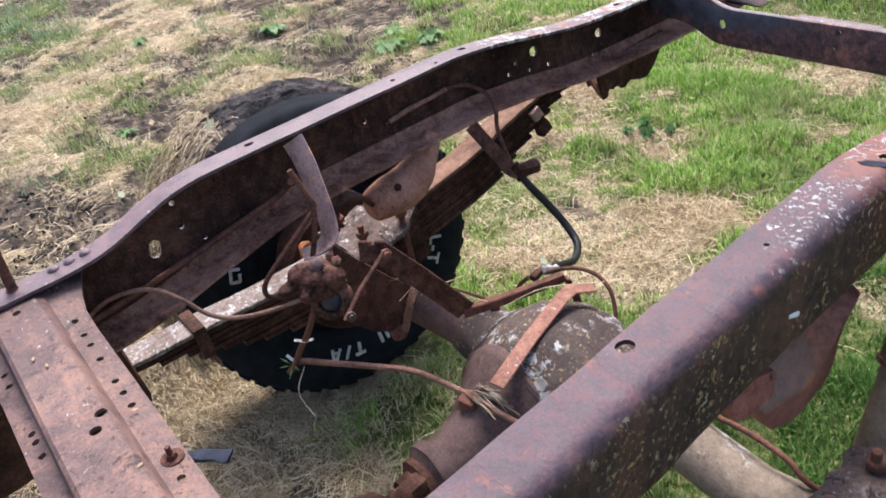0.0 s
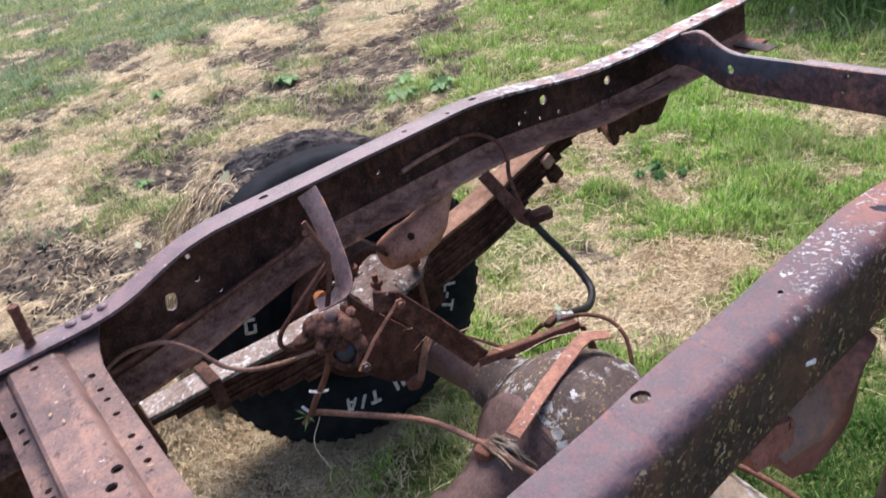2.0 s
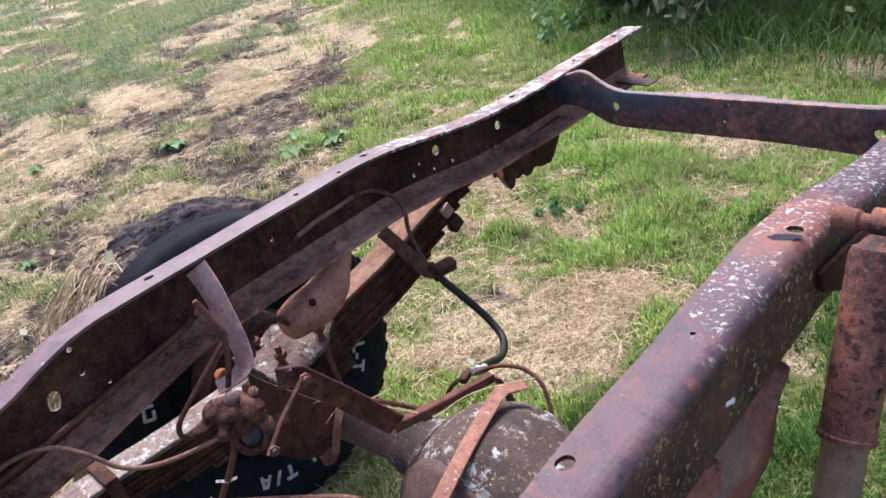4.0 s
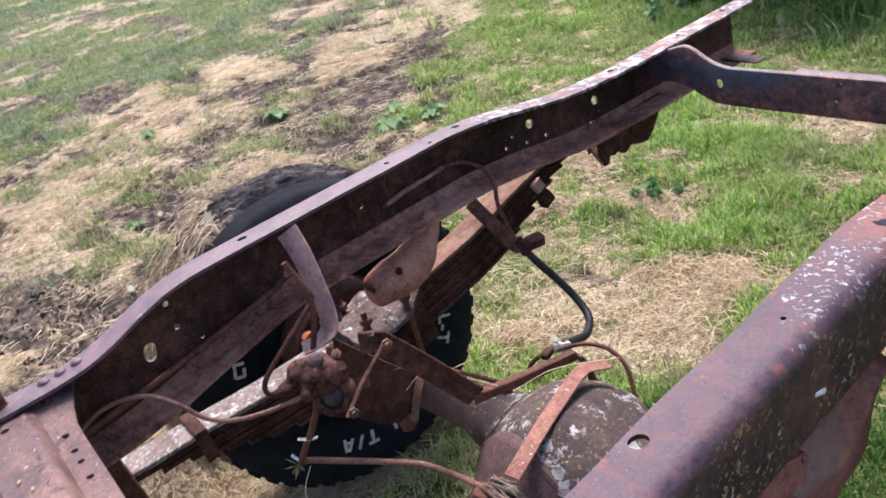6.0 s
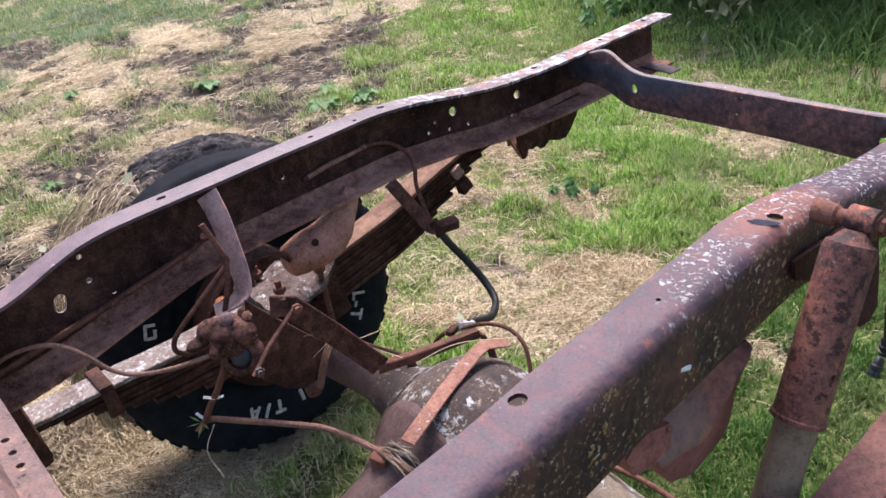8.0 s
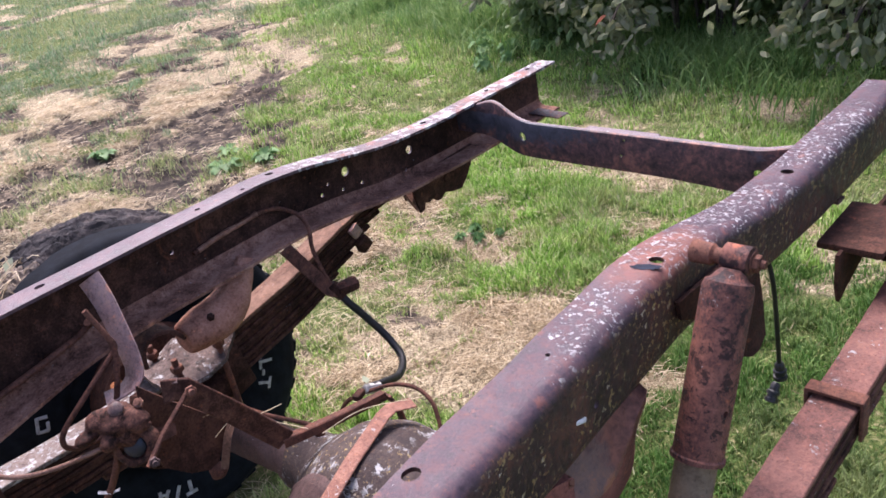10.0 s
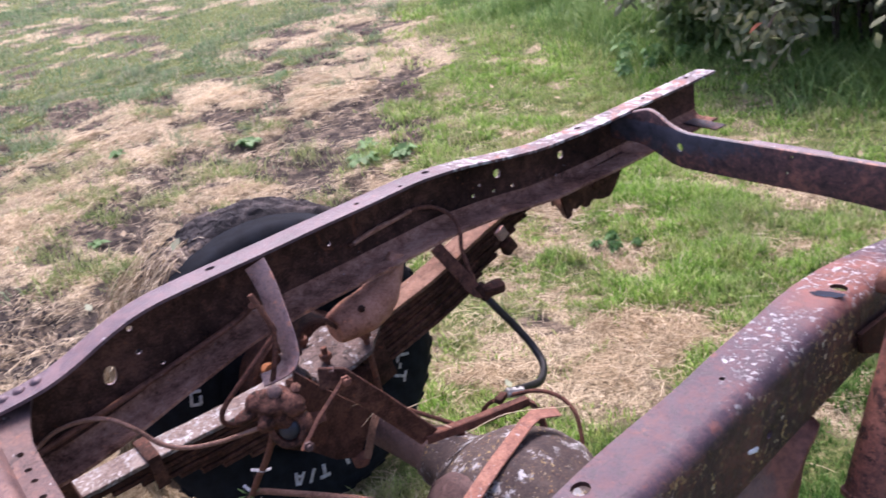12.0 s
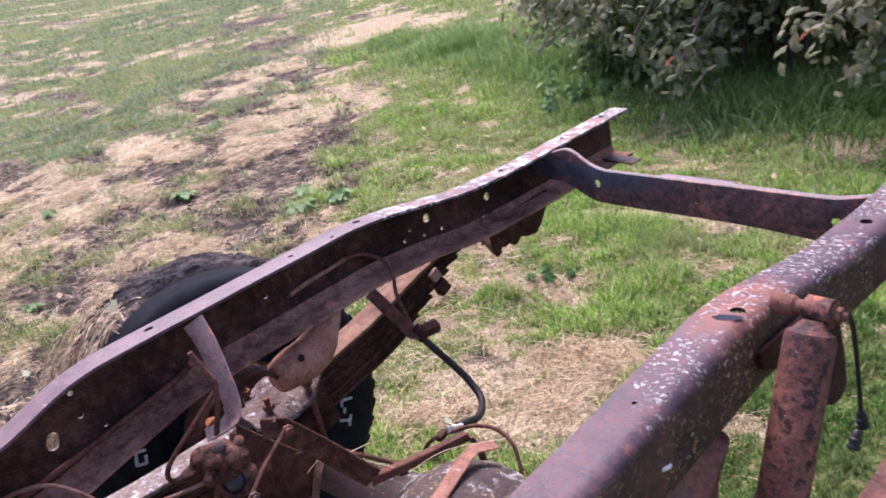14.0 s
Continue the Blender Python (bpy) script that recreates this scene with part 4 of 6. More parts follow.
def channel_rail(web, tip, name, mats, label, bow=None, lift=0.0, lichen=0.47, later=0.0, rim=6):
    """A pressed C channel from front to rear that rises over the axle."""
    s = 1 if tip > web else -1
    w, t, r = abs(tip - web), 0.0055, 0.023
    ys = np.concatenate([np.arange(-1.6, -0.5, 0.1), np.arange(-0.5, 1.245, 0.015), [1.25, 1.29]])
    bm = bmesh.new()
    rings, kinds = [], None
    for y in ys:
        yy = y + later * float(ease(np.array(-y), 0.0, 0.12))
        top, low = soft_level(TOP, yy), soft_level(LOW, yy) + lift
        off = level(bow, y) if bow else 0.0
        w2 = w + 0.0025 * (noise.noise(Vector((y * 9, web * 7, 0))))
        arc = [(r - r * math.sin(a), top - r + r * math.cos(a)) for a in np.linspace(0, math.pi / 2, 6)]
        arc2 = [(r - r * math.cos(a), low + r - r * math.sin(a)) for a in np.linspace(0, math.pi / 2, 6)]
        q = r - t
        in2 = [(r - q * math.cos(a), low + r - q * math.sin(a)) for a in np.linspace(math.pi / 2, 0, 5)]
        in1 = [(r - q * math.sin(a), top - r + q * math.cos(a)) for a in np.linspace(math.pi / 2, 0, 5)]
        pts = [(w2, top)] + arc + arc2 + [(w2, low), (w2, low + t)] + in2 + in1 + [(w2, top - t)]
        rings.append([bm.verts.new((web + off + s * u, y, z)) for u, z in pts])
        kinds = len(pts)
    for a, b, y in zip(rings, rings[1:], ys):
        for n in range(kinds):
            k = (n + 1) % kinds
            f = bm.faces.new((a[n], a[k], b[k], b[n]))
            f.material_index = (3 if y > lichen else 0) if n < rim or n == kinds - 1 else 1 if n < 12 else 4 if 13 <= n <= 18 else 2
    bm.faces.new(rings[0])
    bm.faces.new(rings[-1])
    return part(name, bm, mats, truck, label)


BOW = ((-1.6, 0.06), (-0.6, 0.052), (-0.2, 0.033), (0.0, 0.017), (0.27, 0.0), (0.47, -0.010), (0.9, 0.0), (1.3, 0.0))
far_rail = channel_rail(-0.864, -0.795, "side_rail", [RUST_TOP, RUST_DARK, RUST_HOLLOW, RUST_TOP_LICHEN, RUST_FLANGE], "rusted C-channel side rail, purple-brown, inner web darkened as shade")
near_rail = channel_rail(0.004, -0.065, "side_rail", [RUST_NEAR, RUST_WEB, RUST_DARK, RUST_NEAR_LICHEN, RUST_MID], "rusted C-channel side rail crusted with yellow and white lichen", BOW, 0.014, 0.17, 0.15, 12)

cut = None
for y, z, r in ((-0.157, 0.670, 0.0046), (-0.157, 0.626, 0.005), (-0.128, 0.588, 0.0035), (0.627, 0.632, 0.0098), (0.812, 0.605, 0.0092), (0.577, 0.625, 0.0032), (0.612, 0.598, 0.0036), (0.557, 0.609, 0.0042), (0.664, 0.591, 0.0042), (0.791, 0.565, 0.0035), (0.216, 0.653, 0.0045)):
    cut = slot((-0.862, y, z), (1, 0, 0), r, bm=cut)
cut = slot((-0.862, -0.21, 0.61), (1, 0, 0), 0.0095, 0.032, (0, 0.3, 1), bm=cut)
for y in (-0.42, -0.014, 0.432, 0.84, 1.06, 1.22):
    cut = slot((-0.827, y, soft_level(TOP, y)), (0, 0, 1), 0.006, 0.017 if y < 0.9 else 0, bm=cut)
for x, y, r in ((-0.82, 0.27, 0.005), (-0.81, 0.36, 0.004)):
    cut = slot((x, y, soft_level(TOP, y)), (0, 0, 1), r, bm=cut)
pierced(far_rail, cut)
cut = slot((-0.033, 0.0, 0.72), (0, 0, 1), 0.0085, 0.02, (0.2, 1, 0))
cut = slot((-0.031, 0.44, 0.716), (0, 0, 1), 0.009, 0.02, (1, 0, 0), bm=cut)
cut = slot((-0.033, 0.84, 0.66), (0, 0, 1), 0.009, 0.02, (1, 0, 0), bm=cut)
cut = slot((-0.03, 0.21, 0.72), (0, 0, 1), 0.003, bm=cut)
cut = slot((0.002, 0.237, 0.648), (1, 0, 0), 0.005, bm=cut)
pierced(near_rail, cut)

# rivets and the stud on the far rail
for y in (-0.335, -0.31, -0.36):
    part("rivet", lathe([(0, 0.0095), (0.003, 0.009), (0.006, 0.006), (0.007, 0.002)], pose(-0.828, y, soft_level(TOP, y) - 0.001), 12), RUST_TOP, truck)
part("stud", lathe([(0, 0.010), (0.004, 0.011), (0.005, 0.0075), (0.06, 0.0075), (0.066, 0.0085), (0.072, 0.008)], pose(-0.828, -0.420, 0.664, -3, 2, 0), 12), RUST_MID, truck, "rusty upright stud")
splash = bmesh.new()
ring = []
for k in range(28):
    a = 2 * math.pi * k / 28
    r = 0.95 + 0.5 * noise.noise(Vector((math.cos(a) * 2.4, math.sin(a) * 2.4, 4)))
    px, py = -0.030 + 0.017 * r * math.cos(a), 0.416 + 0.0085 * r * math.sin(a) + 0.006 * math.cos(a)
    ring.append(splash.verts.new((px, py, soft_level(TOP, py) + 0.0006)))
splash.faces.new(ring)
part("paint_mark", splash, BLUE_PAINT, truck, "dark blue paint mark on the flange")
part("lichen_chip", roughen(box(0.0035, 0.02, 0.0065, pose(0.0078, 0.203, 0.649, -20), 0.0018), 0.001, 90), WHITE, truck, "white chip stuck to the rail")


# ---- crossmembers ----
def front_crossmember():
    """A pressed hat section with pierced side flanges, flared where it meets the rails."""
    bm = bmesh.new()
    xs = [-0.858, -0.83, -0.80, -0.77, -0.74, -0.70, -0.62, -0.5, -0.43, -0.36, -0.24, -0.16, -0.12, -0.09, -0.06, -0.03, -0.005]
    rings = []
    for x in xs:
        e = min(x + 0.862, -x) / 0.13
        flare = max(0.0, 1 - e) ** 1.5
        z = 0.659
        drop = 0.034 * min(1, max(0.0, e - 0.25))
        pts = [(-0.352 + 0.045 * flare, z - drop - 0.004 - 0.0 * flare), (-0.388, z - drop), (-0.396, z - 0.004), (-0.401, z), (-0.462, z), (-0.467, z - 0.004), (-0.472, z - drop), (-0.498 - 0.035 * flare, z - drop - 0.004)]
        t = 0.005
        ring = pts + [(y, zz - t) for y, zz in reversed(pts)]
        rings.append([bm.verts.new((x, y, zz)) for y, zz in ring])
    for a, b in zip(rings, rings[1:]):
        for n in range(len(a)):
            k = (n + 1) % len(a)
            bm.faces.new((a[n], a[k], b[k], b[n]))
    bm.faces.new(rings[0])
    bm.faces.new(rings[-1])
    ob = part("crossmember", bm, RUST_PINK, truck, "pinkish rusted pressed-steel crossmember with rows of holes")
    c = None
    for x, y, r in ((-0.773, -0.431, 0.0062), (-0.455, -0.406, 0.0074), (-0.429, -0.42, 0.0074)):
        c = slot((x, y, 0.657), (0, 0, 1), r, bm=c, depth=0.03)
    for y, round_holes, oblong in ((-0.372, (-0.693, -0.617, -0.553, -0.521, -0.489, -0.326), (-0.727, -0.661)), (-0.481, (-0.694, -0.539, -0.52, -0.488), (-0.73, -0.663))):
        for x in round_holes:
            c = slot((x, y, 0.624), (0, 0, 1), 0.0050, bm=c, depth=0.03)
        for x in oblong:
            c = slot((x, y, 0.624), (0, 0, 1), 0.0045, 0.010, bm=c, depth=0.03)
    pierced(ob, c)
    b = lathe([(0, 0.0135), (0.0015, 0.0135), (0.002, 0.012)], pose(-0.362, -0.368, 0.623), 20)
    part("bolt", nut((-0.362, -0.368, 0.6245), (0, 0, 1), 0.0068, 0.006, 0.010, b), RUST_INNER, ob, "bolt with washer")
    return ob


front_crossmember()


STEP_A, STEP_B = -0.493, -0.331


def rear_crossmember():
    """A deep plate with a turned-back, torn top edge that widens towards the rails."""
    xs = np.sort(np.concatenate([np.linspace(-0.858, -0.002, 58), [STEP_A - 0.001, STEP_A + 0.001, STEP_B - 0.001, STEP_B + 0.001]]))
    bm = bmesh.new()
    rings = []
    for x in xs:
        e = min(x + 0.862, -x)
        far = x < -0.43
        k = float(ease(np.array(e), 0.10, 0.24) if far else ease(np.array(e), 0.03, 0.15))
        top = 0.651 - k * 0.017 + (0.016 * math.exp(-((e - 0.12) / 0.045) ** 2) if far else -0.006 * (1 - k))
        low = 0.556 + (0.030 * (1 - float(ease(np.array(e), 0.07, 0.2))) if far else -0.012 * float(ease(np.array(-e), -0.35, -0.05)))
        lip = 0.003 if x < STEP_A else 0.017 if x < STEP_B else 0.008
        lip += 0.002 * noise.noise(Vector((x * 14, 0, 3)))
        t, y = 0.005, 0.958 + 0.02 * (1 - k)
        pts = [(y, low), (y, top - 0.006), (y + 0.002, top - 0.0015), (y + 0.006, top), (y + lip + 0.006, top + 0.001), (y + lip + 0.006, top - 0.004), (y + 0.007, top - t), (y + t, top - 0.008), (y + t, low + 0.004), (y + 0.03, low + 0.004), (y + 0.03, low - 0.001), (y + 0.003, low - 0.001)]
        rings.append([bm.verts.new((x, a, b)) for a, b in pts])
    for a, b in zip(rings, rings[1:]):
        for n in range(len(a)):
            k = (n + 1) % len(a)
            bm.faces.new((a[n], a[k], b[k], b[n])).material_index = 1 if n in (3, 4) else 0
    bm.faces.new(rings[0])
    bm.faces.new(rings[-1])
    ob = part("crossmember", bm, [TWO_TONE, RUST_TOP], truck, "blue-grey and rust rear crossmember with a ragged top edge")
    c = None
    for x, z, r in ((-0.655, 0.600, 0.0095), (-0.132, 0.588, 0.0095), (-0.40, 0.622, 0.003), (-0.41, 0.588, 0.003)):
        c = slot((x, 0.96, z), (0, 1, 0), r, bm=c)
    return pierced(ob, c)


rear_crossmember()

# small plate that sticks out under the far rail's end
part("bracket_plate", box(0.10, 0.04, 0.004, pose(-0.79, 1.232, 0.54, 0, 0, -5)), GREY_BLUE, truck, "flat grey bracket plate")

# ---- rear axle ----
AX_Z = lambda x: 0.345 + 0.0855 * x
AX_Y = 0.218
axle_turn = along((-1.13, 0.19, AX_Z(-1.13)), (0.0, 0.235, AX_Z(0.0)))


def at_axle(x):
    return (x + 1.13) / math.cos(math.atan(0.0855))


def flat_top(bm):
    for v in bm.verts:
        d = v.co.z - AX_Z(v.co.x)
        if -0.6 < v.co.x < -0.26 and d > 0:
            v.co.z -= d * 0.22
        elif v.co.x > -0.1:
            v.co.z -= 0.048
    return bm


def rear_axle():
    prof = [(at_axle(x), r) for x, r in ((-1.04, 0.038), (-1.035, 0.041), (-0.648, 0.042), (-0.642, 0.049), (-0.622, 0.05), (-0.615, 0.056), (-0.585, 0.058), (-0.555, 0.068), (-0.52, 0.092), (-0.48, 0.120), (-0.43, 0.134), (-0.38, 0.130), (-0.34, 0.110), (-0.305, 0.084), (-0.275, 0.066), (-0.245, 0.056), (-0.24, 0.05), (-0.22, 0.049), (-0.215, 0.043), (-0.05, 0.042), (0.165, 0.042), (0.17, 0.039))]
    housing = part("axle_housing", flat_top(roughen(lathe(prof, axle_turn, 64), 0.004, 26)), [RUST_LICHEN, CAST_BROWN, GREY_TUBE], truck, "rusted banjo axle housing covered with grey and yellow lichen")
    for f in housing.data.polygons:
        f.material_index = 1 if f.center.x < -0.618 else 2 if f.center.x > -0.22 else 0
    cx, cz = -0.43, AX_Z(-0.43) - 0.03
    face = along((cx, AX_Y - 0.06, cz), (cx, -0.4, cz - 0.03))
    part("carrier_flange", roughen(lathe([(0, 0.11), (0.01, 0.117), (0.03, 0.118), (0.036, 0.114), (0.038, 0.1)], face, 44), 0.003, 25), CAST_BROWN, housing, "round carrier flange with a worn rim")
    nose = [(0.03, 0.116), (0.05, 0.106), (0.07, 0.09), (0.09, 0.075), (0.115, 0.061), (0.14, 0.053), (0.165, 0.048), (0.182, 0.047), (0.184, 0.053), (0.205, 0.054), (0.209, 0.046), (0.216, 0.04)]
    part("pinion_nose", roughen(lathe(nose, face, 44), 0.003, 22), CAST_BROWN, housing, "smooth brown casting that narrows to the pinion")
    # companion flange with two ears and the cross of the joint
    y0, cz = AX_Y - 0.06 - 0.214, cz - 0.012
    yoke = lathe([(0, 0.03), (0.002, 0.043), (0.016, 0.043), (0.02, 0.03), (0.045, 0.026)], along((cx, y0, cz), (cx, y0 - 1, cz)), 24)
    for s in (-1, 1):
        yoke = box(0.03, 0.055, 0.024, pose(cx + s * 0.022, y0 - 0.042, cz + s * 0.030, 0, 0, s * 6), 0.007, yoke)
        yoke = lathe([(0, 0.016), (0.002, 0.018), (0.024, 0.018), (0.026, 0.013)], along((cx + s * 0.018, y0 - 0.062, cz + s * 0.022), (cx + s * 0.06, y0 - 0.062, cz + s * 0.06)), 18, yoke)
    part("yoke", roughen(yoke, 0.0012, 60), RUST_DARK, housing, "seized rusty universal joint yoke")
    shaft = lathe([(0, 0.022), (0.012, 0.034), (0.03, 0.038), (0.34, 0.038), (0.345, 0.034)], along((cx, y0 - 0.075, cz), (cx, y0 - 0.4, cz + 0.05)), 24)
    part("propeller_shaft", shaft, RUST_DARK, housing)
    part("breather", rod((cx - 0.16, AX_Y + 0.02, cz + 0.05), (cx - 0.165, AX_Y + 0.02, cz + 0.085), 0.009), RUST_MID, housing)
    return housing


housing = rear_axle()


# ---- wheel ----
def far_wheel():
    """All-terrain tyre with blocks, raised white marks on its wall, a rim and a drum, leaning with the axle."""
    R, W = 0.378, 0.235
    out = Vector((-1, 0.06, -0.0855)).normalized()
    aft = (Vector((0, 1, 0)) - out * out.y).normalized()
    c = Matrix((aft, out.cross(aft), out)).transposed().to_4x4()
    c.translation = (-1.13, 0.203, AX_Z(-1.13) + 0.006)
    c = c @ Matrix.Diagonal((0.975, 0.975, 1, 1))
    prof = [(0.02, 0.190), (0.006, 0.200), (-0.002, 0.222), (-0.008, 0.262), (-0.006, 0.305), (0.004, 0.338), (0.016, 0.356), (0.03, 0.362), (W / 2, 0.366)]
    prof = prof + [(W - h, r) for h, r in reversed(prof[:-1])]
    prof = prof + [(W - 0.03, 0.185), (0.03, 0.185)]
    tyre = part("tyre", lathe(prof, c, 72), RUBBER, truck, "black all-terrain tyre with white wall lettering, muddy tread")
    # tread blocks
    bm = bmesh.new()
    count = 46
    for n in range(count):
        for row, (h, long, ang) in enumerate(() if 158 < (360 * n / count) < 318 else ((0.04, 0.04, 12), (0.075, 0.038, -25), (0.1175, 0.036, 22), (0.16, 0.038, -25), (0.207, 0.044, 12))):
            a = 2 * math.pi * (n + 0.5 * (row % 2)) / count
            m = c @ Matrix.Rotation(a, 4, "Z") @ Matrix.Translation((0.3605, 0, h)) @ Matrix.Rotation(radians(ang), 4, "X")
            box(0.012 if row in (0, 4) else 0.017, 0.033, long, m, 0.005, bm)
    tread = part("tread", bm, RUBBER, tyre, "worn tread blocks", smooth=False)
    # raised marks on the wall: the readable word in letters, the rest as plain bars
    def on_wall(deg, r):
        return c @ Matrix.Rotation(radians(deg), 4, "Z") @ Matrix.Translation((r, 0, -0.0085)) @ Matrix.Rotation(radians(-3), 4, "Y")

    for k, sign in enumerate("ALL-T"):
        font = bpy.data.curves.new("letter", "FONT")
        font.body, font.size, font.extrude, font.align_x, font.align_y, font.offset = sign, 0.047, 0.0015, "CENTER", "CENTER", 0.0012
        lone = new("letter", font)
        dg = bpy.context.evaluated_depsgraph_get()
        dg.update()
        me = bpy.data.meshes.new_from_object(lone.evaluated_get(dg))
        bpy.data.objects.remove(lone)
        bpy.data.curves.remove(font)
        me.transform(on_wall(LETTER_C + (-13.0, -6.2, 0.0, 5.2, 11.0)[k], 0.256) @ Matrix(((0, 1, 0, 0), (1, 0, 0, 0), (0, 0, -1, 0), (0, 0, 0, 1))))
        me.materials.append(MARK)
        letter = new("letter", me)
        letter.parent = tyre
    bars = ((LETTER_B - 7.2, 0.013, 0.009, 0.028, 0), (LETTER_B - 7.2, -0.005, 0.028, 0.009, 0), (LETTER_B, 0, 0.038, 0.008, 16), (LETTER_B + 6, 0, 0.034, 0.008, 14), (LETTER_B + 9, 0, 0.034, 0.008, -14), (LETTER_B + 7.5, -0.006, 0.007, 0.016, 0), (LETTER_B - 21, 0, 0.034, 0.009, 0), (LETTER_B - 25, 0, 0.034, 0.009, 0))
    for deg, up, tall, wide, lean in bars:
        m = on_wall(deg, 0.256 + up) @ Matrix.Rotation(radians(lean), 4, "Z")
        part("wall_mark", box(tall, wide, 0.003, m, 0.0008), MARK, tyre)
    for du, dv, tall, wide in ((0.0, 0.015, 0.022, 0.007), (0.0, -0.015, 0.022, 0.007), (0.010, 0.0, 0.007, 0.034), (-0.010, -0.006, 0.007, 0.02)):
        part("wall_mark", box(tall, wide, 0.003, on_wall(LETTER_A, 0.256) @ Matrix.Translation((du, dv, 0)), 0.0008), MARK, tyre)
    # dried mud caked over the tread, thick on top and towards the front
    bm = bmesh.new()
    grid = []
    for k in range(250):
        a = radians(150 + 175 * k / 249)
        fade = min(1, k / 28, (249 - k) / 20)
        row = []
        edge = 0.080 - 0.045 * min(1, max(0, (230 - math.degrees(a)) / 50)) + 0.014 * noise.noise(Vector((math.degrees(a) * 0.12, 0, 5)))
        for j in range(46):
            f = j / 45
            h = edge + (W + 0.012 - edge) * f
            r = 0.362 + 0.012 * fade - 0.05 * max(0, f - 0.86) / 0.14 - 0.02 * (max(0, 0.12 - f) / 0.12) ** 1.4
            p = c @ Matrix.Rotation(a, 4, "Z") @ Vector((r, 0, h))
            q = (p - c @ Vector((0, 0, h))).normalized()
            d = noise.voronoi(p * 26 + noise.noise_vector(p * 30) * 0.5)[0]
            lump = 0.009 * noise.fractal(p * 14, 1.0, 2.1, 5) + 0.0075 * min(1, (d[1] - d[0]) * 4.0) + 0.003 * noise.noise(p * 90)
            row.append(bm.verts.new(p + q * lump * min(1, j / 5)))
        grid.append(row)
    for a, b in zip(grid, grid[1:]):
        for n in range(45):
            bm.faces.new((a[n], a[n + 1], b[n + 1], b[n]))
    for f in bm.faces:
        q = f.calc_center_median()
        deg = math.degrees(math.atan2((q - c.translation).dot(aft.cross(out) * -1), (q - c.translation).dot(aft))) % 360
        f.material_index = 1 if deg + 40 * noise.fractal(q * 9, 1.0, 2.1, 4) < 238 else 0
    part("mud", bm, [MUD, STRAW_MUD], tyre, "dried mud and straw caked on the tread", smooth=False)
    bm = bmesh.new()
    for k in range(5200):
        a = radians(rng.uniform(160, 262))
        if rng.random() < ((math.degrees(a) - 160) / 95) ** 1.5:
            continue
        p = c @ Matrix.Rotation(a, 4, "Z") @ Vector((0.384 + rng.uniform(0, 0.03), 0, rng.uniform(0.02, W + 0.01)))
        d = Vector(rng.normal(0, 1, 3)) + Vector((0, 0.6, 0.6))
        d -= (p - c.translation).normalized() * 0.8 * d.dot((p - c.translation).normalized())
        d = d.normalized() * rng.uniform(0.012, 0.035)
        strip([p - d, p + Vector((0, 0, 0.004)), p + d], 0.0014, 0.0008, (0.3, 0.2, 1), bm, smooth=False)
    tagged(part("caked_straw", bm, STRAW, tyre, "dead straw stuck to the muddy tyre", smooth=False), kind="stuff")
    rim = [(0.035, 0.190), (0.028, 0.200), (0.036, 0.196), (0.05, 0.178), (0.10, 0.170), (0.13, 0.15), (0.135, 0.07), (0.14, 0.07), (0.14, 0.15), (0.2, 0.18), (0.2, 0.19)]
    part("rim", lathe(rim, c, 48), RUST_DARK, tyre, "rusty steel rim")
    drum = [(-0.075, 0.06), (-0.075, 0.152), (-0.070, 0.158), (-0.062, 0.155), (-0.06, 0.150), (-0.02, 0.152), (0.06, 0.15), (0.06, 0.06)]
    part("brake_drum", roughen(lathe(drum, c, 44), 0.0015, 40), RUST_DARK, housing, "rusted brake drum and backing plate")
    return tyre


LETTER_A, LETTER_B, LETTER_C = 197.0, 105.0, 18.0
far_wheel()


# ---- leaf springs ----
def leaf_spring(x, curve, ends, label, top_mat):
    """A pack of leaves on a curve (y, z of the top leaf's upper face); ends gives where each leaf starts and stops."""
    path = smooth_path([(x, y, z) for y, z in curve], 10)
    t, w = 0.0115, 0.062
    main = None
    for n, (y0, y1) in enumerate(ends):
        seg = [p - Vector((0, 0, t * (n + 0.5))) for p in path if y0 <= p.y <= y1]
        bm = strip(seg, w - 0.003 * (n % 2) - (0.004 if n == 5 else 0), t - 0.0022, (0, 0, 1), smooth=False)
        roughen(bm, 0.0009, 50)
        if main is None:
            main = part("leaf_spring", bm, top_mat, truck, label)
            for f in main.data.polygons:
                f.material_index = len(top_mat) - 1 if f.center.y > 0.22 else 0
        else:
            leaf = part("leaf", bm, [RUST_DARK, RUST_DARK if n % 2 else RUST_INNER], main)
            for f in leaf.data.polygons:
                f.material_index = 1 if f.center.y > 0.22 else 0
    return main, path


FAR_LEAVES = ((-0.52, 0.94), (-0.50, 0.90), (-0.285, 0.80), (-0.235, 0.73), (-0.195, 0.685), (-0.165, 0.655), (-0.13, 0.62), (-0.09, 0.58), (-0.04, 0.53))
NEAR_LEAVES = ((-0.5, 0.97), (-0.47, 0.95), (-0.4, 0.88), (-0.31, 0.79), (-0.22, 0.7), (-0.13, 0.62), (-0.04, 0.53))
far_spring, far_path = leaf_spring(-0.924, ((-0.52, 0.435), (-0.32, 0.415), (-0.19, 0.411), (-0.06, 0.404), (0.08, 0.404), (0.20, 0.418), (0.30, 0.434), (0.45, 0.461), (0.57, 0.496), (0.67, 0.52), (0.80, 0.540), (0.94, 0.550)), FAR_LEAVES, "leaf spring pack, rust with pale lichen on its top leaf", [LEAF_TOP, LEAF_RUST])
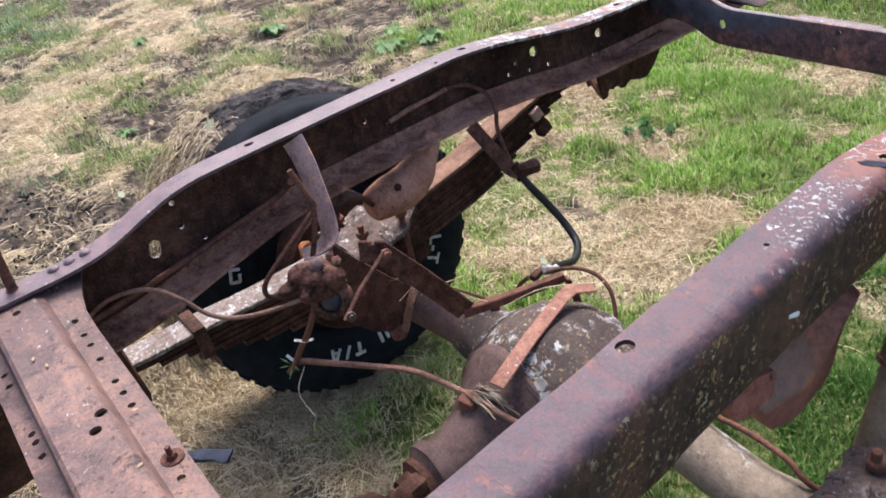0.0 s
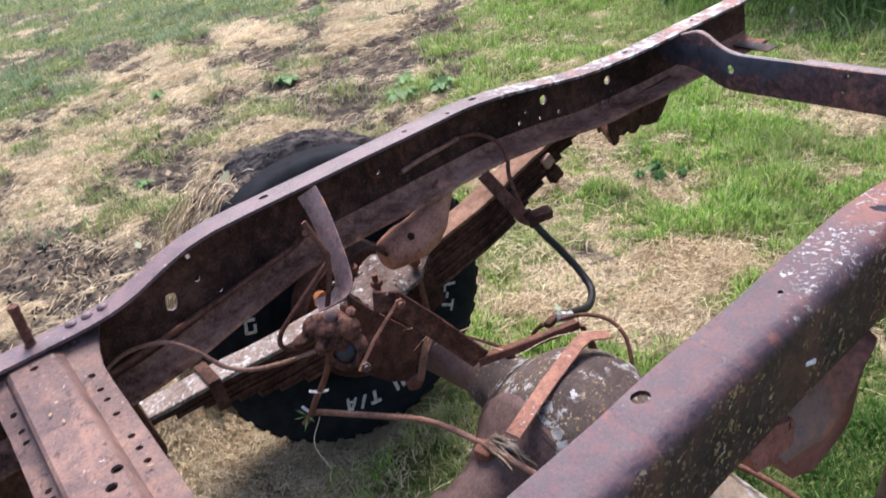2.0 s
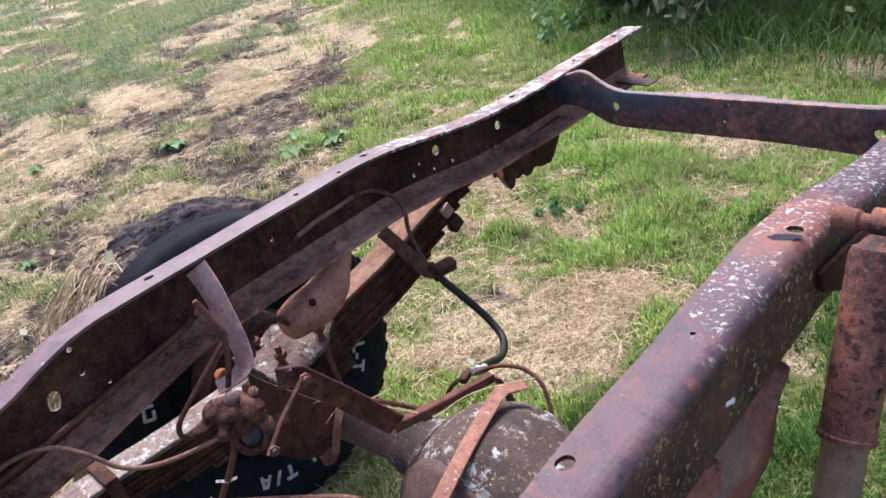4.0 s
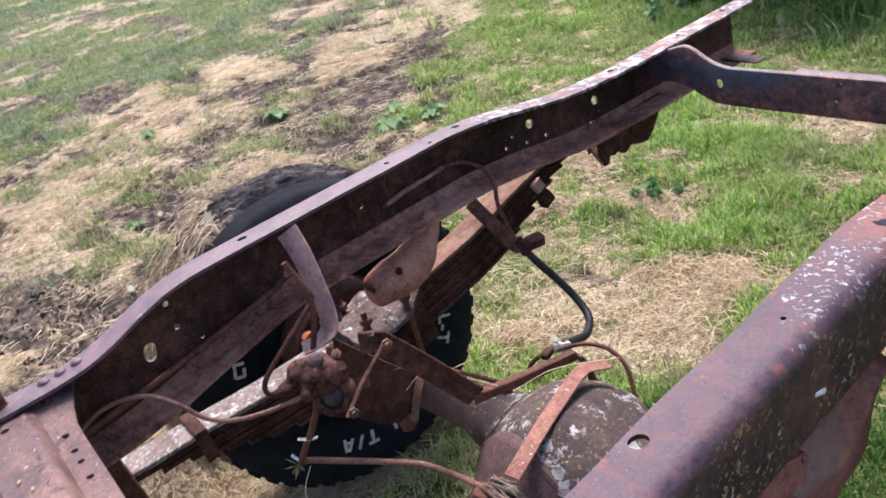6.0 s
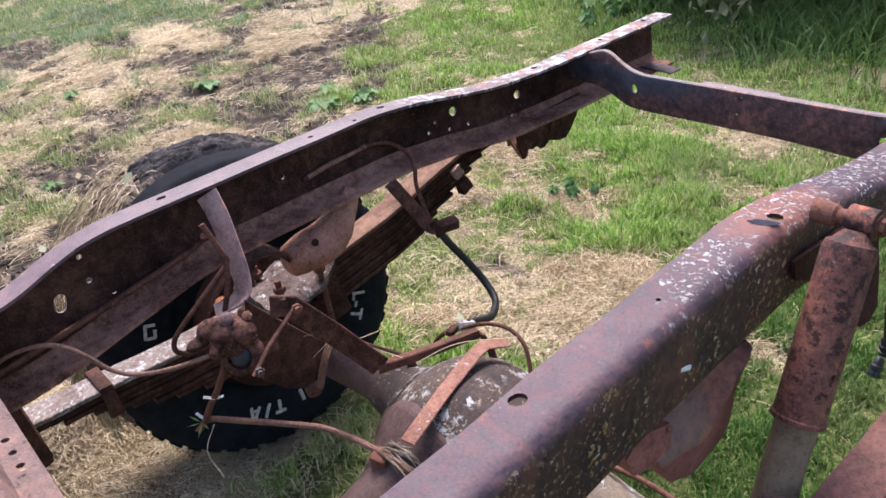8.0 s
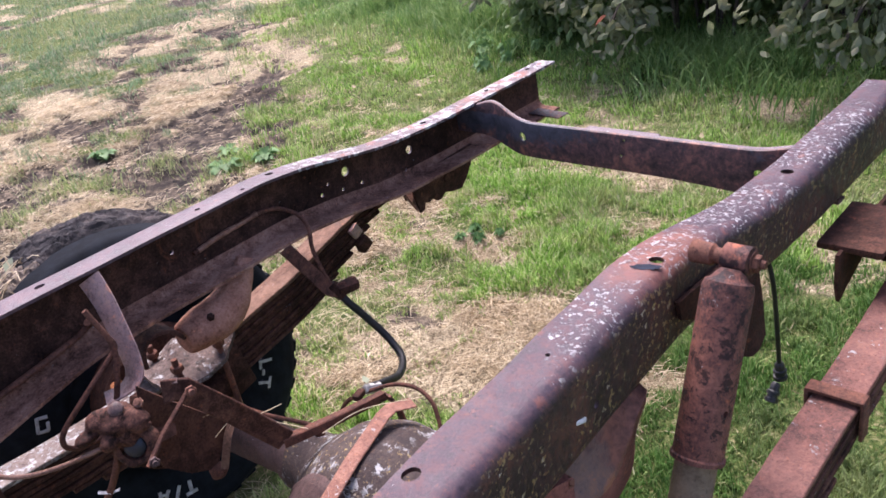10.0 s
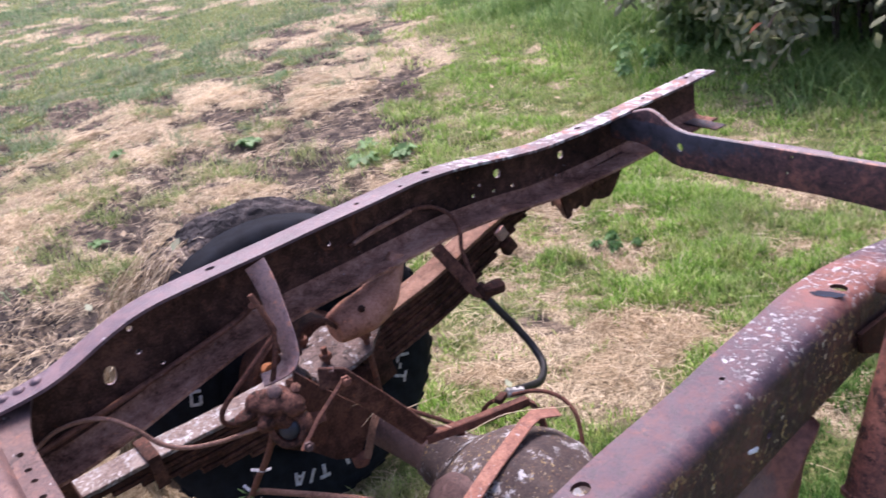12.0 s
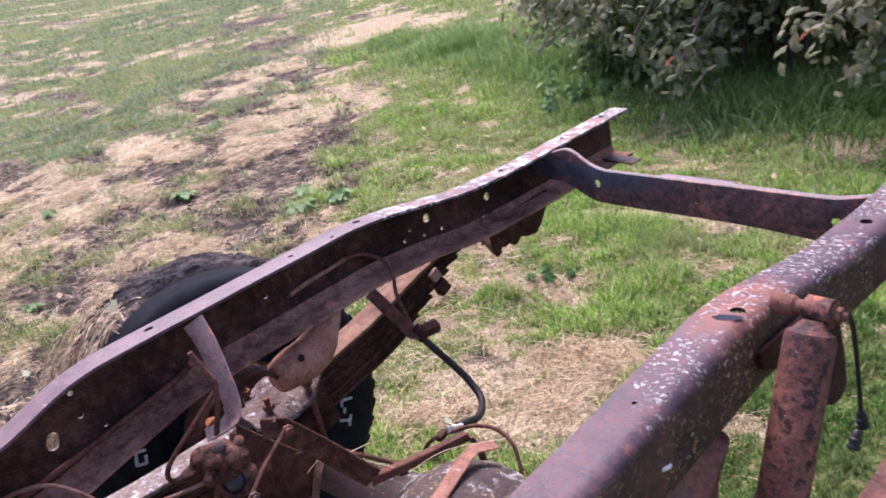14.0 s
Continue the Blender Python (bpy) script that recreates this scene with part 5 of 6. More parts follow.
near_spring, near_path = leaf_spring(0.135, ((-0.5, 0.44), (-0.28, 0.425), (-0.05, 0.42), (0.2, 0.43), (0.45, 0.45), (0.7, 0.455), (0.97, 0.48)), NEAR_LEAVES, "leaf spring pack beside the rail, reddish rust with white lichen", [RUST_SPRING])


def u_bolt_plate(x, z, y, spring):
    """The plate over the spring, with four nuts, and the two bolts that go round the axle."""
    bm = bmesh.new()
    nx, ny = 12, 22
    sheets = []
    for lift in (0.0, -0.009):
        grid = []
        for a in range(nx):
            row = []
            for b in range(ny):
                u, v = a / (nx - 1) * 2 - 1, b / (ny - 1) * 2 - 1
                px = x + 0.078 * u * (1 - 0.25 * max(0, v) ** 2 + 0.14 * noise.noise(Vector((v * 3.5, u, 1)))) - 0.02 * max(0, v)
                py = y + 0.085 * v + 0.006 * noise.noise(Vector((u * 3, v, 4)))
                pz = z + 0.010 + 0.022 * math.exp(-((v - 0.05) / 0.33) ** 2) * math.exp(-((u + 0.45) / 0.5) ** 2) + 0.04 * max(0, v - 0.35) ** 2 * (1 + 0.7 * u) - 0.012 * u * u
                row.append(bm.verts.new((px, py, pz + lift + 0.006 * noise.noise(Vector((px, py, 0)) * 55))))
            grid.append(row)
        sheets.append(grid)
        for a in range(nx - 1):
            for b in range(ny - 1):
                bm.faces.new((grid[a][b], grid[a + 1][b], grid[a + 1][b + 1], grid[a][b + 1]))
    top, low = sheets
    rim = [(a, 0) for a in range(nx)] + [(nx - 1, b) for b in range(1, ny)] + [(a, ny - 1) for a in range(nx - 2, -1, -1)] + [(0, b) for b in range(ny - 2, 0, -1)]
    for (a, b), (c, d) in zip(rim, rim[1:] + rim[:1]):
        bm.faces.new((top[a][b], top[c][d], low[c][d], low[a][b]))
    plate_ob = part("spring_plate", bm, [CAST], spring, "cast spring plate with grey lichen")
    for sx in (-0.045, 0.045):
        for sy in (-0.045, 0.045):
            part("nut", nut((x + sx, y + sy, z + 0.016), (0, 0, 1), 0.012, 0.012, 0.014), RUST_MID, plate_ob)
            part("u_bolt", rod((x + sx, y + sy, z + 0.012), (x + sx, y + sy, z - 0.17), 0.006, sides=10), RUST_MID, plate_ob)
    saddle = box(0.07, 0.10, 0.05, pose(x, y, z - 0.085), 0.008)
    saddle = box(0.12, 0.12, 0.016, pose(x, y, z - 0.17), 0.005, saddle)
    part("saddle", roughen(saddle, 0.002, 30), RUST_DARK, plate_ob)
    return plate_ob


u_bolt_plate(-0.895, 0.428, 0.19, far_spring)
u_bolt_plate(0.135, 0.43, 0.20, near_spring)


def spring_clip(x, y, z, spring, mat):
    bm = box(0.078, 0.024, 0.006, pose(x, y, z + 0.004), 0.002)
    for s in (-1, 1):
        bm = box(0.006, 0.024, 0.062, pose(x + s * 0.037, y, z - 0.027), 0.002, bm)
    part("clip", bm, mat, spring)


spring_clip(-0.924, -0.195, 0.411, far_spring, RUST_HOLLOW)
part("clip", roughen(box(0.012, 0.026, 0.03, pose(-0.889, 0.637, 0.481, 25), 0.004), 0.002, 70), RUST_LILAC, far_spring, "pale stub of a spring clip")
part("clip", roughen(box(0.022, 0.035, 0.035, pose(-0.892, 0.652, 0.443, 20), 0.007), 0.004, 60), RUST_INNER, far_spring)
spring_clip(0.135, 0.6, 0.456, near_spring, RUST_MID)


def spring_hanger(x, y, z_top, z_low, s):
    """Two cheeks with a torn lower edge, held under the rail, and the pin through them."""
    for d in (-0.04, 0.04):
        g = bmesh.new()
        pts = [(-0.10, z_top), (0.15, z_top), (0.11, z_low + 0.058), (0.055, z_low + 0.034), (0.03, z_low + 0.024), (0.0, z_low + 0.016), (-0.03, z_low + 0.008), (-0.06, z_low + 0.0), (-0.088, z_low - 0.012), (-0.10, z_low + 0.02)]
        lo = [g.verts.new((x + d - 0.003, y + a, z)) for a, z in pts]
        hi = [g.verts.new((x + d + 0.003, y + a, z)) for a, z in pts]
        g.faces.new(lo), g.faces.new(hi)
        for n in range(len(pts)):
            k = (n + 1) % len(pts)
            g.faces.new((lo[n], lo[k], hi[k], hi[n]))
        part("spring_hanger", g, RUST_DARK, truck, "ragged rusty spring hanger")
    part("hanger_pin", rod((x - 0.055, y, (z_top + z_low) / 2), (x + 0.055, y, (z_top + z_low) / 2), 0.012), RUST_DARK, truck)
    part("hanger_bracket", box(0.10, 0.16, 0.012, pose(x + s * 0.03, y, z_top), 0.003), RUST_DARK, truck)


for x, label, mat, outline in (
    (-0.85, "dark ragged spring hanger rusted through along its lower edge", RUST_INNER, ((0.79, 0.545), (0.79, 0.505), (0.799, 0.457), (0.812, 0.459), (0.818, 0.474), (0.831, 0.469), (0.845, 0.472), (0.858, 0.461), (0.87, 0.459), (0.886, 0.469), (0.90, 0.464), (0.917, 0.458), (0.942, 0.455), (0.962, 0.47), (0.986, 0.50), (1.0, 0.545))),
    (-0.905, "dark ragged spring hanger rusted through along its lower edge", RUST_DARK, ((0.80, 0.545), (0.81, 0.47), (0.84, 0.478), (0.88, 0.466), (0.94, 0.46), (0.985, 0.5), (1.0, 0.545))),
):
    part("spring_hanger", roughen(plate([(x, y, z) for y, z in outline], 0.006), 0.002, 40), mat, truck, label)
part("hanger_tongue", plate([(-0.90, 0.80, 0.545), (-0.846, 0.74, 0.545), (-0.85, 0.765, 0.513), (-0.852, 0.797, 0.459), (-0.858, 0.80, 0.49), (-0.88, 0.80, 0.52)], 0.005), RUST_FLANGE, truck, "pale bent tongue of the spring hanger")
part("hanger_pin", rod((-0.945, 0.9, 0.5), (-0.842, 0.9, 0.5), 0.012), RUST_DARK, truck)
spring_hanger(0.09, 0.93, 0.535, 0.455, -1)
part("front_hanger", roughen(box(0.085, 0.29, 0.20, pose(-0.914, -0.466, 0.425, 4), 0.012), 0.004, 30), RUST_DARK, truck, "dark front spring hanger under the rail")
part("front_hanger", box(0.10, 0.16, 0.13, pose(0.08, -0.45, 0.455), 0.012), RUST_DARK, truck)


# ---- bump stops ----
def bump_stop(x, rows, thin, mat, label):
    """A pressed horn that grows out of the rail and swells to a blunt end; rows give y, z and radius of its axis."""
    keys = np.linspace(0, len(rows) - 1, 34)
    ys, zs, rs = (np.interp(keys, range(len(rows)), [r[k] for r in rows]) for k in range(3))
    path = [Vector((x, y, z)) for y, z in zip(ys, zs)]
    girth = [r * (0.82 if n == 0 else 1.0) for n, r in enumerate(rs)]
    outline = [(u * thin, v) for u, v in disc(1.0, 28)]
    return part("bump_stop", roughen(sweep(path, [(v, u) for u, v in outline], ups=(1, 0, 0), scales=girth), 0.004, 24), mat, truck, label)


boot = bump_stop(-0.826, ((0.163, 0.508, 0.028), (0.17, 0.508, 0.033), (0.195, 0.508, 0.037), (0.23, 0.510, 0.042), (0.258, 0.517, 0.042), (0.282, 0.531, 0.036), (0.304, 0.552, 0.026), (0.322, 0.574, 0.019), (0.332, 0.59, 0.017)), 0.95, RUST_BOOT, "pink-brown horn-shaped bump stop under the rail")
part("bolt", nut((-0.797, 0.215, 0.535), (0.7, -0.2, 0.7), 0.0075, 0.006, 0.005), RUST_DARK, boot)
part("curled_lug", ribbon([(-0.82, 0.078, 0.512), (-0.82, 0.082, 0.54), (-0.82, 0.1, 0.558), (-0.82, 0.125, 0.558), (-0.82, 0.146, 0.545), (-0.82, 0.158, 0.525)], [(0, -1, 0), (0, -1, 0.2), (0, -0.5, 1), (0, 0.4, 1), (0, 1, 0.4), (0, 1, 0)], 0.05, 0.007), RUST_INNER, boot)


def near_bump_stop():
    """A pressed box with a sloping lilac face, a ridge and a red lower side, that narrows to a horn held to the rail."""
    rows = (
        ((0.152, 0.594), (0.163, 0.533), (0.204, 0.466)), ((0.19, 0.595), (0.196, 0.528), (0.246, 0.452)), ((0.235, 0.597), (0.236, 0.518), (0.294, 0.456)),
        ((0.285, 0.598), (0.268, 0.522), (0.322, 0.476)), ((0.315, 0.598), (0.292, 0.540), (0.328, 0.501)), ((0.328, 0.594), (0.311, 0.552), (0.331, 0.521)),
        ((0.338, 0.594), (0.330, 0.572), (0.345, 0.538)), ((0.352, 0.594), (0.341, 0.584), (0.358, 0.552)), ((0.358, 0.594), (0.345, 0.590), (0.362, 0.565)),
    )
    tracks = [smooth_path([Vector((x, *r[k])) for r in rows], 5) for k, x in ((0, -0.026), (1, 0.001), (2, -0.012))]
    bm = bmesh.new()
    rings = []
    for top, ridge, low in zip(*tracks):
        inner = Vector((-0.058, 0, 0))
        corners = [top, ridge, low, Vector((inner.x, low.y, low.z + 0.006)), Vector((inner.x - 0.004, ridge.y, ridge.z)), Vector((inner.x, top.y, top.z))]
        ring = []
        for a, b, c in zip(corners[-1:] + corners[:-1], corners, corners[1:] + corners[:1]):
            for u in (0.14, 0.05):
                ring.append(b.lerp(a, u))
            for u in (0.05, 0.14, 0.5):
                ring.append(b.lerp(c, u))
        rings.append([bm.verts.new(v) for v in ring])
    n = len(rings[0])
    for a, b in zip(rings, rings[1:]):
        for k in range(n):
            f = bm.faces.new((a[k], a[(k + 1) % n], b[(k + 1) % n], b[k]))
            f.material_index = 0 if k < 8 else 1
    for ring in (rings[0], rings[-1]):
        bm.faces.new(ring).material_index = 1
    return part("bump_stop", roughen(bm, 0.003, 22), [RUST_BOOT_NEAR, RUST_SIDE], truck, "pressed bump stop under the rail, lilac above and red-rusted below")


near_boot = near_bump_stop()
part("bolt", nut((-0.008, 0.186, 0.568), (0.85, -0.2, 0.5), 0.0075, 0.006, 0.004), RUST_MID, near_boot)
part("lug", roughen(plate([(-0.018, 0.114, 0.575), (-0.018, 0.124, 0.546), (-0.018, 0.19, 0.526), (-0.018, 0.19, 0.575), (-0.018, 0.139, 0.592)], 0.03), 0.003, 50), RUST_SIDE, near_boot)


# ---- shock absorber on the near side ----
def shock_absorber():
    a, b = Vector((0.06, 0.448, 0.706)), Vector((0.062, 0.348, 0.508))
    d = (b - a).normalized()
    cover_ob = part("shock_absorber", lathe([(-0.012, 0.012), (-0.006, 0.018), (0, 0.022), (0.003, 0.028), (0.012, 0.0305), (0.215, 0.0305), (0.217, 0.033), (0.222, 0.033), (0.224, 0.028)], along(a, b), 32), RUST_RED, truck, "red-rusted shock absorber with a grey lower tube")
    pierced(cover_ob, slot(a + d * 0.15 + Vector((0.03, -0.012, 0)), (1, -0.4, 0.1), 0.004))
    part("lower_tube", lathe([(0, 0.0255), (0.24, 0.0255), (0.243, 0.02)], along(b - d * 0.03, b + d), 28), TAN_TUBE, cover_ob, "grey lower tube")
    end = b + d * 0.225
    part("lower_eye", rod(end - Vector((0.025, 0, 0)), end + Vector((0.025, 0, 0)), 0.021, sides=20), RUST_MID, cover_ob)
    up = Vector((0.06, 0.472, 0.719))
    part("upper_eye", lathe([(0, 0.013), (0.002, 0.0185), (0.034, 0.0185), (0.036, 0.013)], along(up - Vector((0.018, 0, 0)), up + Vector((1, 0, 0))), 24), RUST_RED, cover_ob)
    stud = lathe([(0, 0.0145), (0.026, 0.0135), (0.03, 0.010), (0.07, 0.010), (0.074, 0.0135), (0.077, 0.0135), (0.078, 0.009)], along((0.002, up.y, up.z), (1, up.y, up.z)), 18)
    part("stud", nut((0.079, up.y, up.z), (1, 0, 0), 0.011, 0.008, 0.006, stud), RUST_MID, cover_ob)
    # the plate behind it, hanging from the rail
    outline = ((0.428, 0.668), (0.60, 0.655), (0.65, 0.61), (0.668, 0.53), (0.676, 0.468), (0.655, 0.452), (0.63, 0.456), (0.60, 0.475), (0.56, 0.52), (0.50, 0.60), (0.455, 0.628), (0.432, 0.64))
    part("shock_bracket", roughen(plate([(0.001, y, z) for y, z in outline], 0.006), 0.001, 40), RUST_DARK, truck, "dark plate bracket behind the shock absorber")


shock_absorber()


# ---- brackets, valve and pipes between the rails ----
part("hanging_bracket", ribbon([(-0.806, 0.052, 0.704), (-0.796, 0.052, 0.69), (-0.783, 0.052, 0.665), (-0.766, 0.049, 0.625), (-0.75, 0.045, 0.588), (-0.739, 0.04, 0.562), (-0.735, 0.03, 0.547), (-0.738, 0.013, 0.538), (-0.744, -0.003, 0.535), (-0.749, -0.016, 0.534)], [(0.6, -0.75, 0.4), (0.58, -0.78, 0.3), (0.55, -0.82, 0.2), (0.5, -0.86, 0.15), (0.45, -0.88, 0.15), (0.3, -0.9, 0.3), (0.1, -0.5, 0.85), (0.0, -0.1, 1), (0, 0, 1), (0, 0, 1)], 0.040, 0.0035), RUST_LILAC, truck, "purple-brown strap bracket hanging from the rail with a hooked foot")

def lump(place, r, stretch=(1, 1, 1), bm=None, rough=0.16):
    """A rounded, pitted knob."""
    one = bmesh.new()
    bmesh.ops.create_icosphere(one, subdivisions=4, radius=r)
    for v in one.verts:
        v.co *= 1 + rough * noise.noise(v.co * 1.6 / r + Vector(place) * 9) + 0.4 * rough * noise.noise(v.co * 4.5 / r)
        v.co = Vector((v.co.x * stretch[0], v.co.y * stretch[1], v.co.z * stretch[2])) + Vector(place)
    return join(bm, one)


def fused(bm, cell):
    """Melts overlapping lumps into one skin."""
    me = bpy.data.meshes.new("lumps")
    bm.to_mesh(me)
    bm.free()
    ob = new("lumps", me)
    mod = ob.modifiers.new("fuse", "REMESH")
    mod.mode, mod.voxel_size = "VOXEL", cell
    soft = ob.modifiers.new("soft", "SMOOTH")
    soft.factor, soft.iterations = 0.5, 4
    dg = bpy.context.evaluated_depsgraph_get()
    dg.update()
    made = bpy.data.meshes.new_from_object(ob.evaluated_get(dg))
    out = bmesh.new()
    out.from_mesh(made)
    bpy.data.objects.remove(ob)
    bpy.data.meshes.remove(me)
    bpy.data.meshes.remove(made)
    return out


body = lump((-0.642, -0.042, 0.556), 0.027, (1, 1.1, 0.9))
body = lump((-0.658, -0.062, 0.562), 0.017, (1, 1.3, 1), body)
body = lump((-0.618, -0.026, 0.553), 0.019, (1, 1, 1.1), body)
body = lump((-0.636, -0.036, 0.53), 0.024, (1, 1, 1.2), body)
body = lump((-0.66, -0.086, 0.548), 0.011, (1.2, 1.8, 0.9), body)
body = lump((-0.632, -0.068, 0.537), 0.013, (1, 1.2, 1), body)
valve = part("valve_block", fused(body, 0.0022), VALVE_RUST, truck, "corroded brake valve with a rubber-cored bush and linkage")
part("mounting_plate", plate([(-0.715, 0.03, 0.535), (-0.69, 0.055, 0.505), (-0.65, 0.03, 0.47), (-0.645, -0.01, 0.48), (-0.65, -0.03, 0.52), (-0.69, 0.0, 0.55)], 0.005), RUST_DARK, valve)
ringm = along((-0.632, -0.03, 0.510), (-0.566, -0.095, 0.546))
part("bush_housing", roughen(lathe([(0, 0.028), (0.002, 0.033), (0.020, 0.032), (0.024, 0.028), (0.024, 0.020), (0.016, 0.019)], ringm, 28), 0.0018, 60), VALVE_RUST, valve)
part("bush", lathe([(0.0, 0.014), (0.020, 0.017), (0.024, 0.014), (0.026, 0.007)], ringm, 24), STEEL_BLUE, valve, "dark blue rubber bush")
part("bolt", roughen(lathe([(0, 0.009), (0.002, 0.0115), (0.007, 0.011), (0.010, 0.008), (0.011, 0.003)], along((-0.635, -0.04, 0.577), (-0.56, -0.09, 0.67)), 14), 0.0012, 90), RUST_PINK, valve, "round-headed bolt worn to a pinkish grey")
part("bolt", nut((-0.622, -0.012, 0.574), (0.6, -0.4, 0.7), 0.008, 0.006, 0.004), RUST_FLANGE, valve)
part("bolt", nut((-0.608, -0.018, 0.545), (0.8, -0.4, 0.5), 0.007, 0.006, 0.004), RUST_MID, valve)
part("link_arm", strip([(-0.535, -0.062, 0.533), (-0.548, -0.02, 0.558), (-0.556, 0.038, 0.590)], 0.0085, 0.004, (0.15, -0.75, 0.6), smooth=False), RUST_INNER, valve, "flat link arm")
part("bolt", nut((-0.535, -0.052, 0.535), (0.9, -0.2, 0.3), 0.008, 0.006, 0.006), RUST_PINK, valve)
part("bolt", nut((-0.553, 0.038, 0.588), (0.9, -0.2, 0.3), 0.009, 0.006, 0.008), RUST_MID, valve)
arm = part("lever_arm", strip([(-0.585, 0.012, 0.592), (-0.57, 0.035, 0.588), (-0.563, 0.09, 0.508), (-0.558, 0.155, 0.405)], 0.037, 0.006, (0.75, -0.35, 0.1), smooth=False), RUST_INNER, truck, "rusty channel-shaped lever leading down to the axle")
part("lever_flange", strip([(-0.574, 0.055, 0.577), (-0.577, 0.1, 0.511), (-0.572, 0.16, 0.417)], 0.022, 0.004, (0.2, 0.8, 0.55), smooth=False), RUST_MID, arm)
part("lever_tongue", ribbon([(-0.572, 0.034, 0.603), (-0.580, 0.027, 0.601), (-0.588, 0.02, 0.592), (-0.592, 0.017, 0.582)], [(0.4, -0.3, 0.9), (0.1, -0.5, 0.9), (-0.2, -0.9, 0.4), (-0.2, -1, 0.1)], 0.009, 0.003), RUST_PINK, arm, "bent pale end of the lever")
bar = part("angle_bar", strip([(-0.562, 0.150, 0.408), (-0.537, 0.24, 0.401), (-0.510, 0.33, 0.399)], 0.013, 0.003, (0, 0, 1), smooth=False), RUST_MID, truck, "red-rusted angle bar above the axle")
part("bar_flange", strip([(-0.5555, 0.150, 0.4005), (-0.5305, 0.24, 0.3935), (-0.5035, 0.33, 0.393)], 0.016, 0.003, (1, -0.28, 0), smooth=False), RUST_MID, bar)
part("bar_bracket", strip([(-0.508, 0.335, 0.392), (-0.50, 0.345, 0.36), (-0.48, 0.34, 0.31)], 0.03, 0.004, (0.2, 1, 0.1), smooth=False), RUST_RED, bar)

# the dark plate between the valve and the axle tube, its turned lip and the lump at its foot
web = part("axle_bracket", roughen(plate([(-0.665, y, z) for y, z in ((0.009, 0.575), (0.043, 0.527), (0.082, 0.475), (0.124, 0.424), (0.112, 0.404), (0.098, 0.393), (0.085, 0.372), (0.073, 0.359), (0.032, 0.384), (-0.005, 0.425), (-0.012, 0.488))], 0.007), 0.004, 30), RUST_DARK, truck, "dark rusted plate bracket on the axle, flaking")
part("lip", ribbon([(-0.66, 0.129, 0.426), (-0.648, 0.106, 0.412), (-0.644, 0.092, 0.391), (-0.648, 0.08, 0.36)], [(0.5, 0.3, 0.8), (0.7, -0.4, 0.5), (0.8, -0.6, 0.1), (0.8, -0.6, 0.0)], 0.013, 0.004), LEAF_RUST, web, "tan turned-out lip")
part("boss", roughen(lathe([(0, 0.010), (0.003, 0.015), (0.014, 0.014), (0.019, 0.009)], along((-0.668, 0.078, 0.352), (-0.62, 0.05, 0.365)), 16), 0.004, 55), RUST_MID, web)
part("spring_cheek", roughen(box(0.012, 0.06, 0.12, pose(-0.885, 0.262, 0.36, 12), 0.005), 0.004, 40), RUST_DARK, far_spring, "dark clamp plate on the side of the spring")
for _ in range(7):
    q = Vector((-0.66 + rng.normal(0, 0.02), 0.115 + rng.normal(0, 0.02), 0.425 + rng.normal(0, 0.02)))
    d = Vector(rng.normal(0, 1, 3)).normalized() * rng.uniform(0.012, 0.03)
    tagged(mesh_object("dry_stalk", strip([q - d, q + Vector(rng.normal(0, 0.0015, 3)), q + d], 0.0006, 0.0005, (0.3, -0.4, 1), smooth=False), STRAW), "thin dry grass stalk caught on the axle parts", "grass stalk", "dry stalks on the chassis")

# the struts from the bracket to the spring
part("brake_pipe", tube([(-0.735, 0.018, 0.64), (-0.735, 0.024, 0.613), (-0.735, 0.002, 0.596), (-0.735, -0.037, 0.571), (-0.735, -0.078, 0.544), (-0.735, -0.094, 0.531), (-0.735, -0.101, 0.519), (-0.735, -0.099, 0.505), (-0.735, -0.079, 0.491), (-0.72, -0.04, 0.495), (-0.69, -0.025, 0.515)], 0.0044), RUST_MID, truck, "bent rusty pipe")
part("brake_pipe", tube([(-0.742, 0.006, 0.688), (-0.736, 0.013, 0.66), (-0.733, 0.02, 0.63), (-0.73, 0.019, 0.605), (-0.73, 0.008, 0.569), (-0.73, -0.007, 0.534), (-0.725, -0.03, 0.49)], 0.0046), RUST_MID, truck, "thin rusty pipe from rail to valve")
part("brake_pipe", tube([(-0.845, -0.40, 0.545), (-0.842, -0.24, 0.566), (-0.840, -0.10, 0.588), (-0.838, 0.0, 0.606), (-0.83, 0.03, 0.622), (-0.79, 0.02, 0.645), (-0.75, 0.006, 0.665)], 0.0055), RUST_MID, truck, "rusty pipe along the inside of the rail")
part("brake_pipe", tube([(-0.85, -0.36, 0.55), (-0.84, -0.322, 0.574), (-0.80, -0.284, 0.594), (-0.77, -0.251, 0.593), (-0.74, -0.225, 0.573), (-0.715, -0.202, 0.542), (-0.695, -0.171, 0.526), (-0.67, -0.127, 0.523), (-0.64, -0.081, 0.532)], 0.0036), COPPER, truck, "bowed copper-brown brake pipe")
part("brake_pipe", tube([(-0.64, -0.055, 0.53), (-0.645, -0.067, 0.494), (-0.66, -0.081, 0.456), (-0.68, -0.096, 0.42), (-0.70, -0.108, 0.383), (-0.70, -0.124, 0.373)], 0.0052), RUST_MID, truck, "thin pipe dropping from the valve")


def coiled(points, r):
    """A pipe inside a close-wound wire guard."""
    path = smooth_path(points, 40)
    scales = [0.94 + 0.22 * (n % 2) for n in range(len(path))]
    return sweep(path, disc(r, 8), scales=scales)


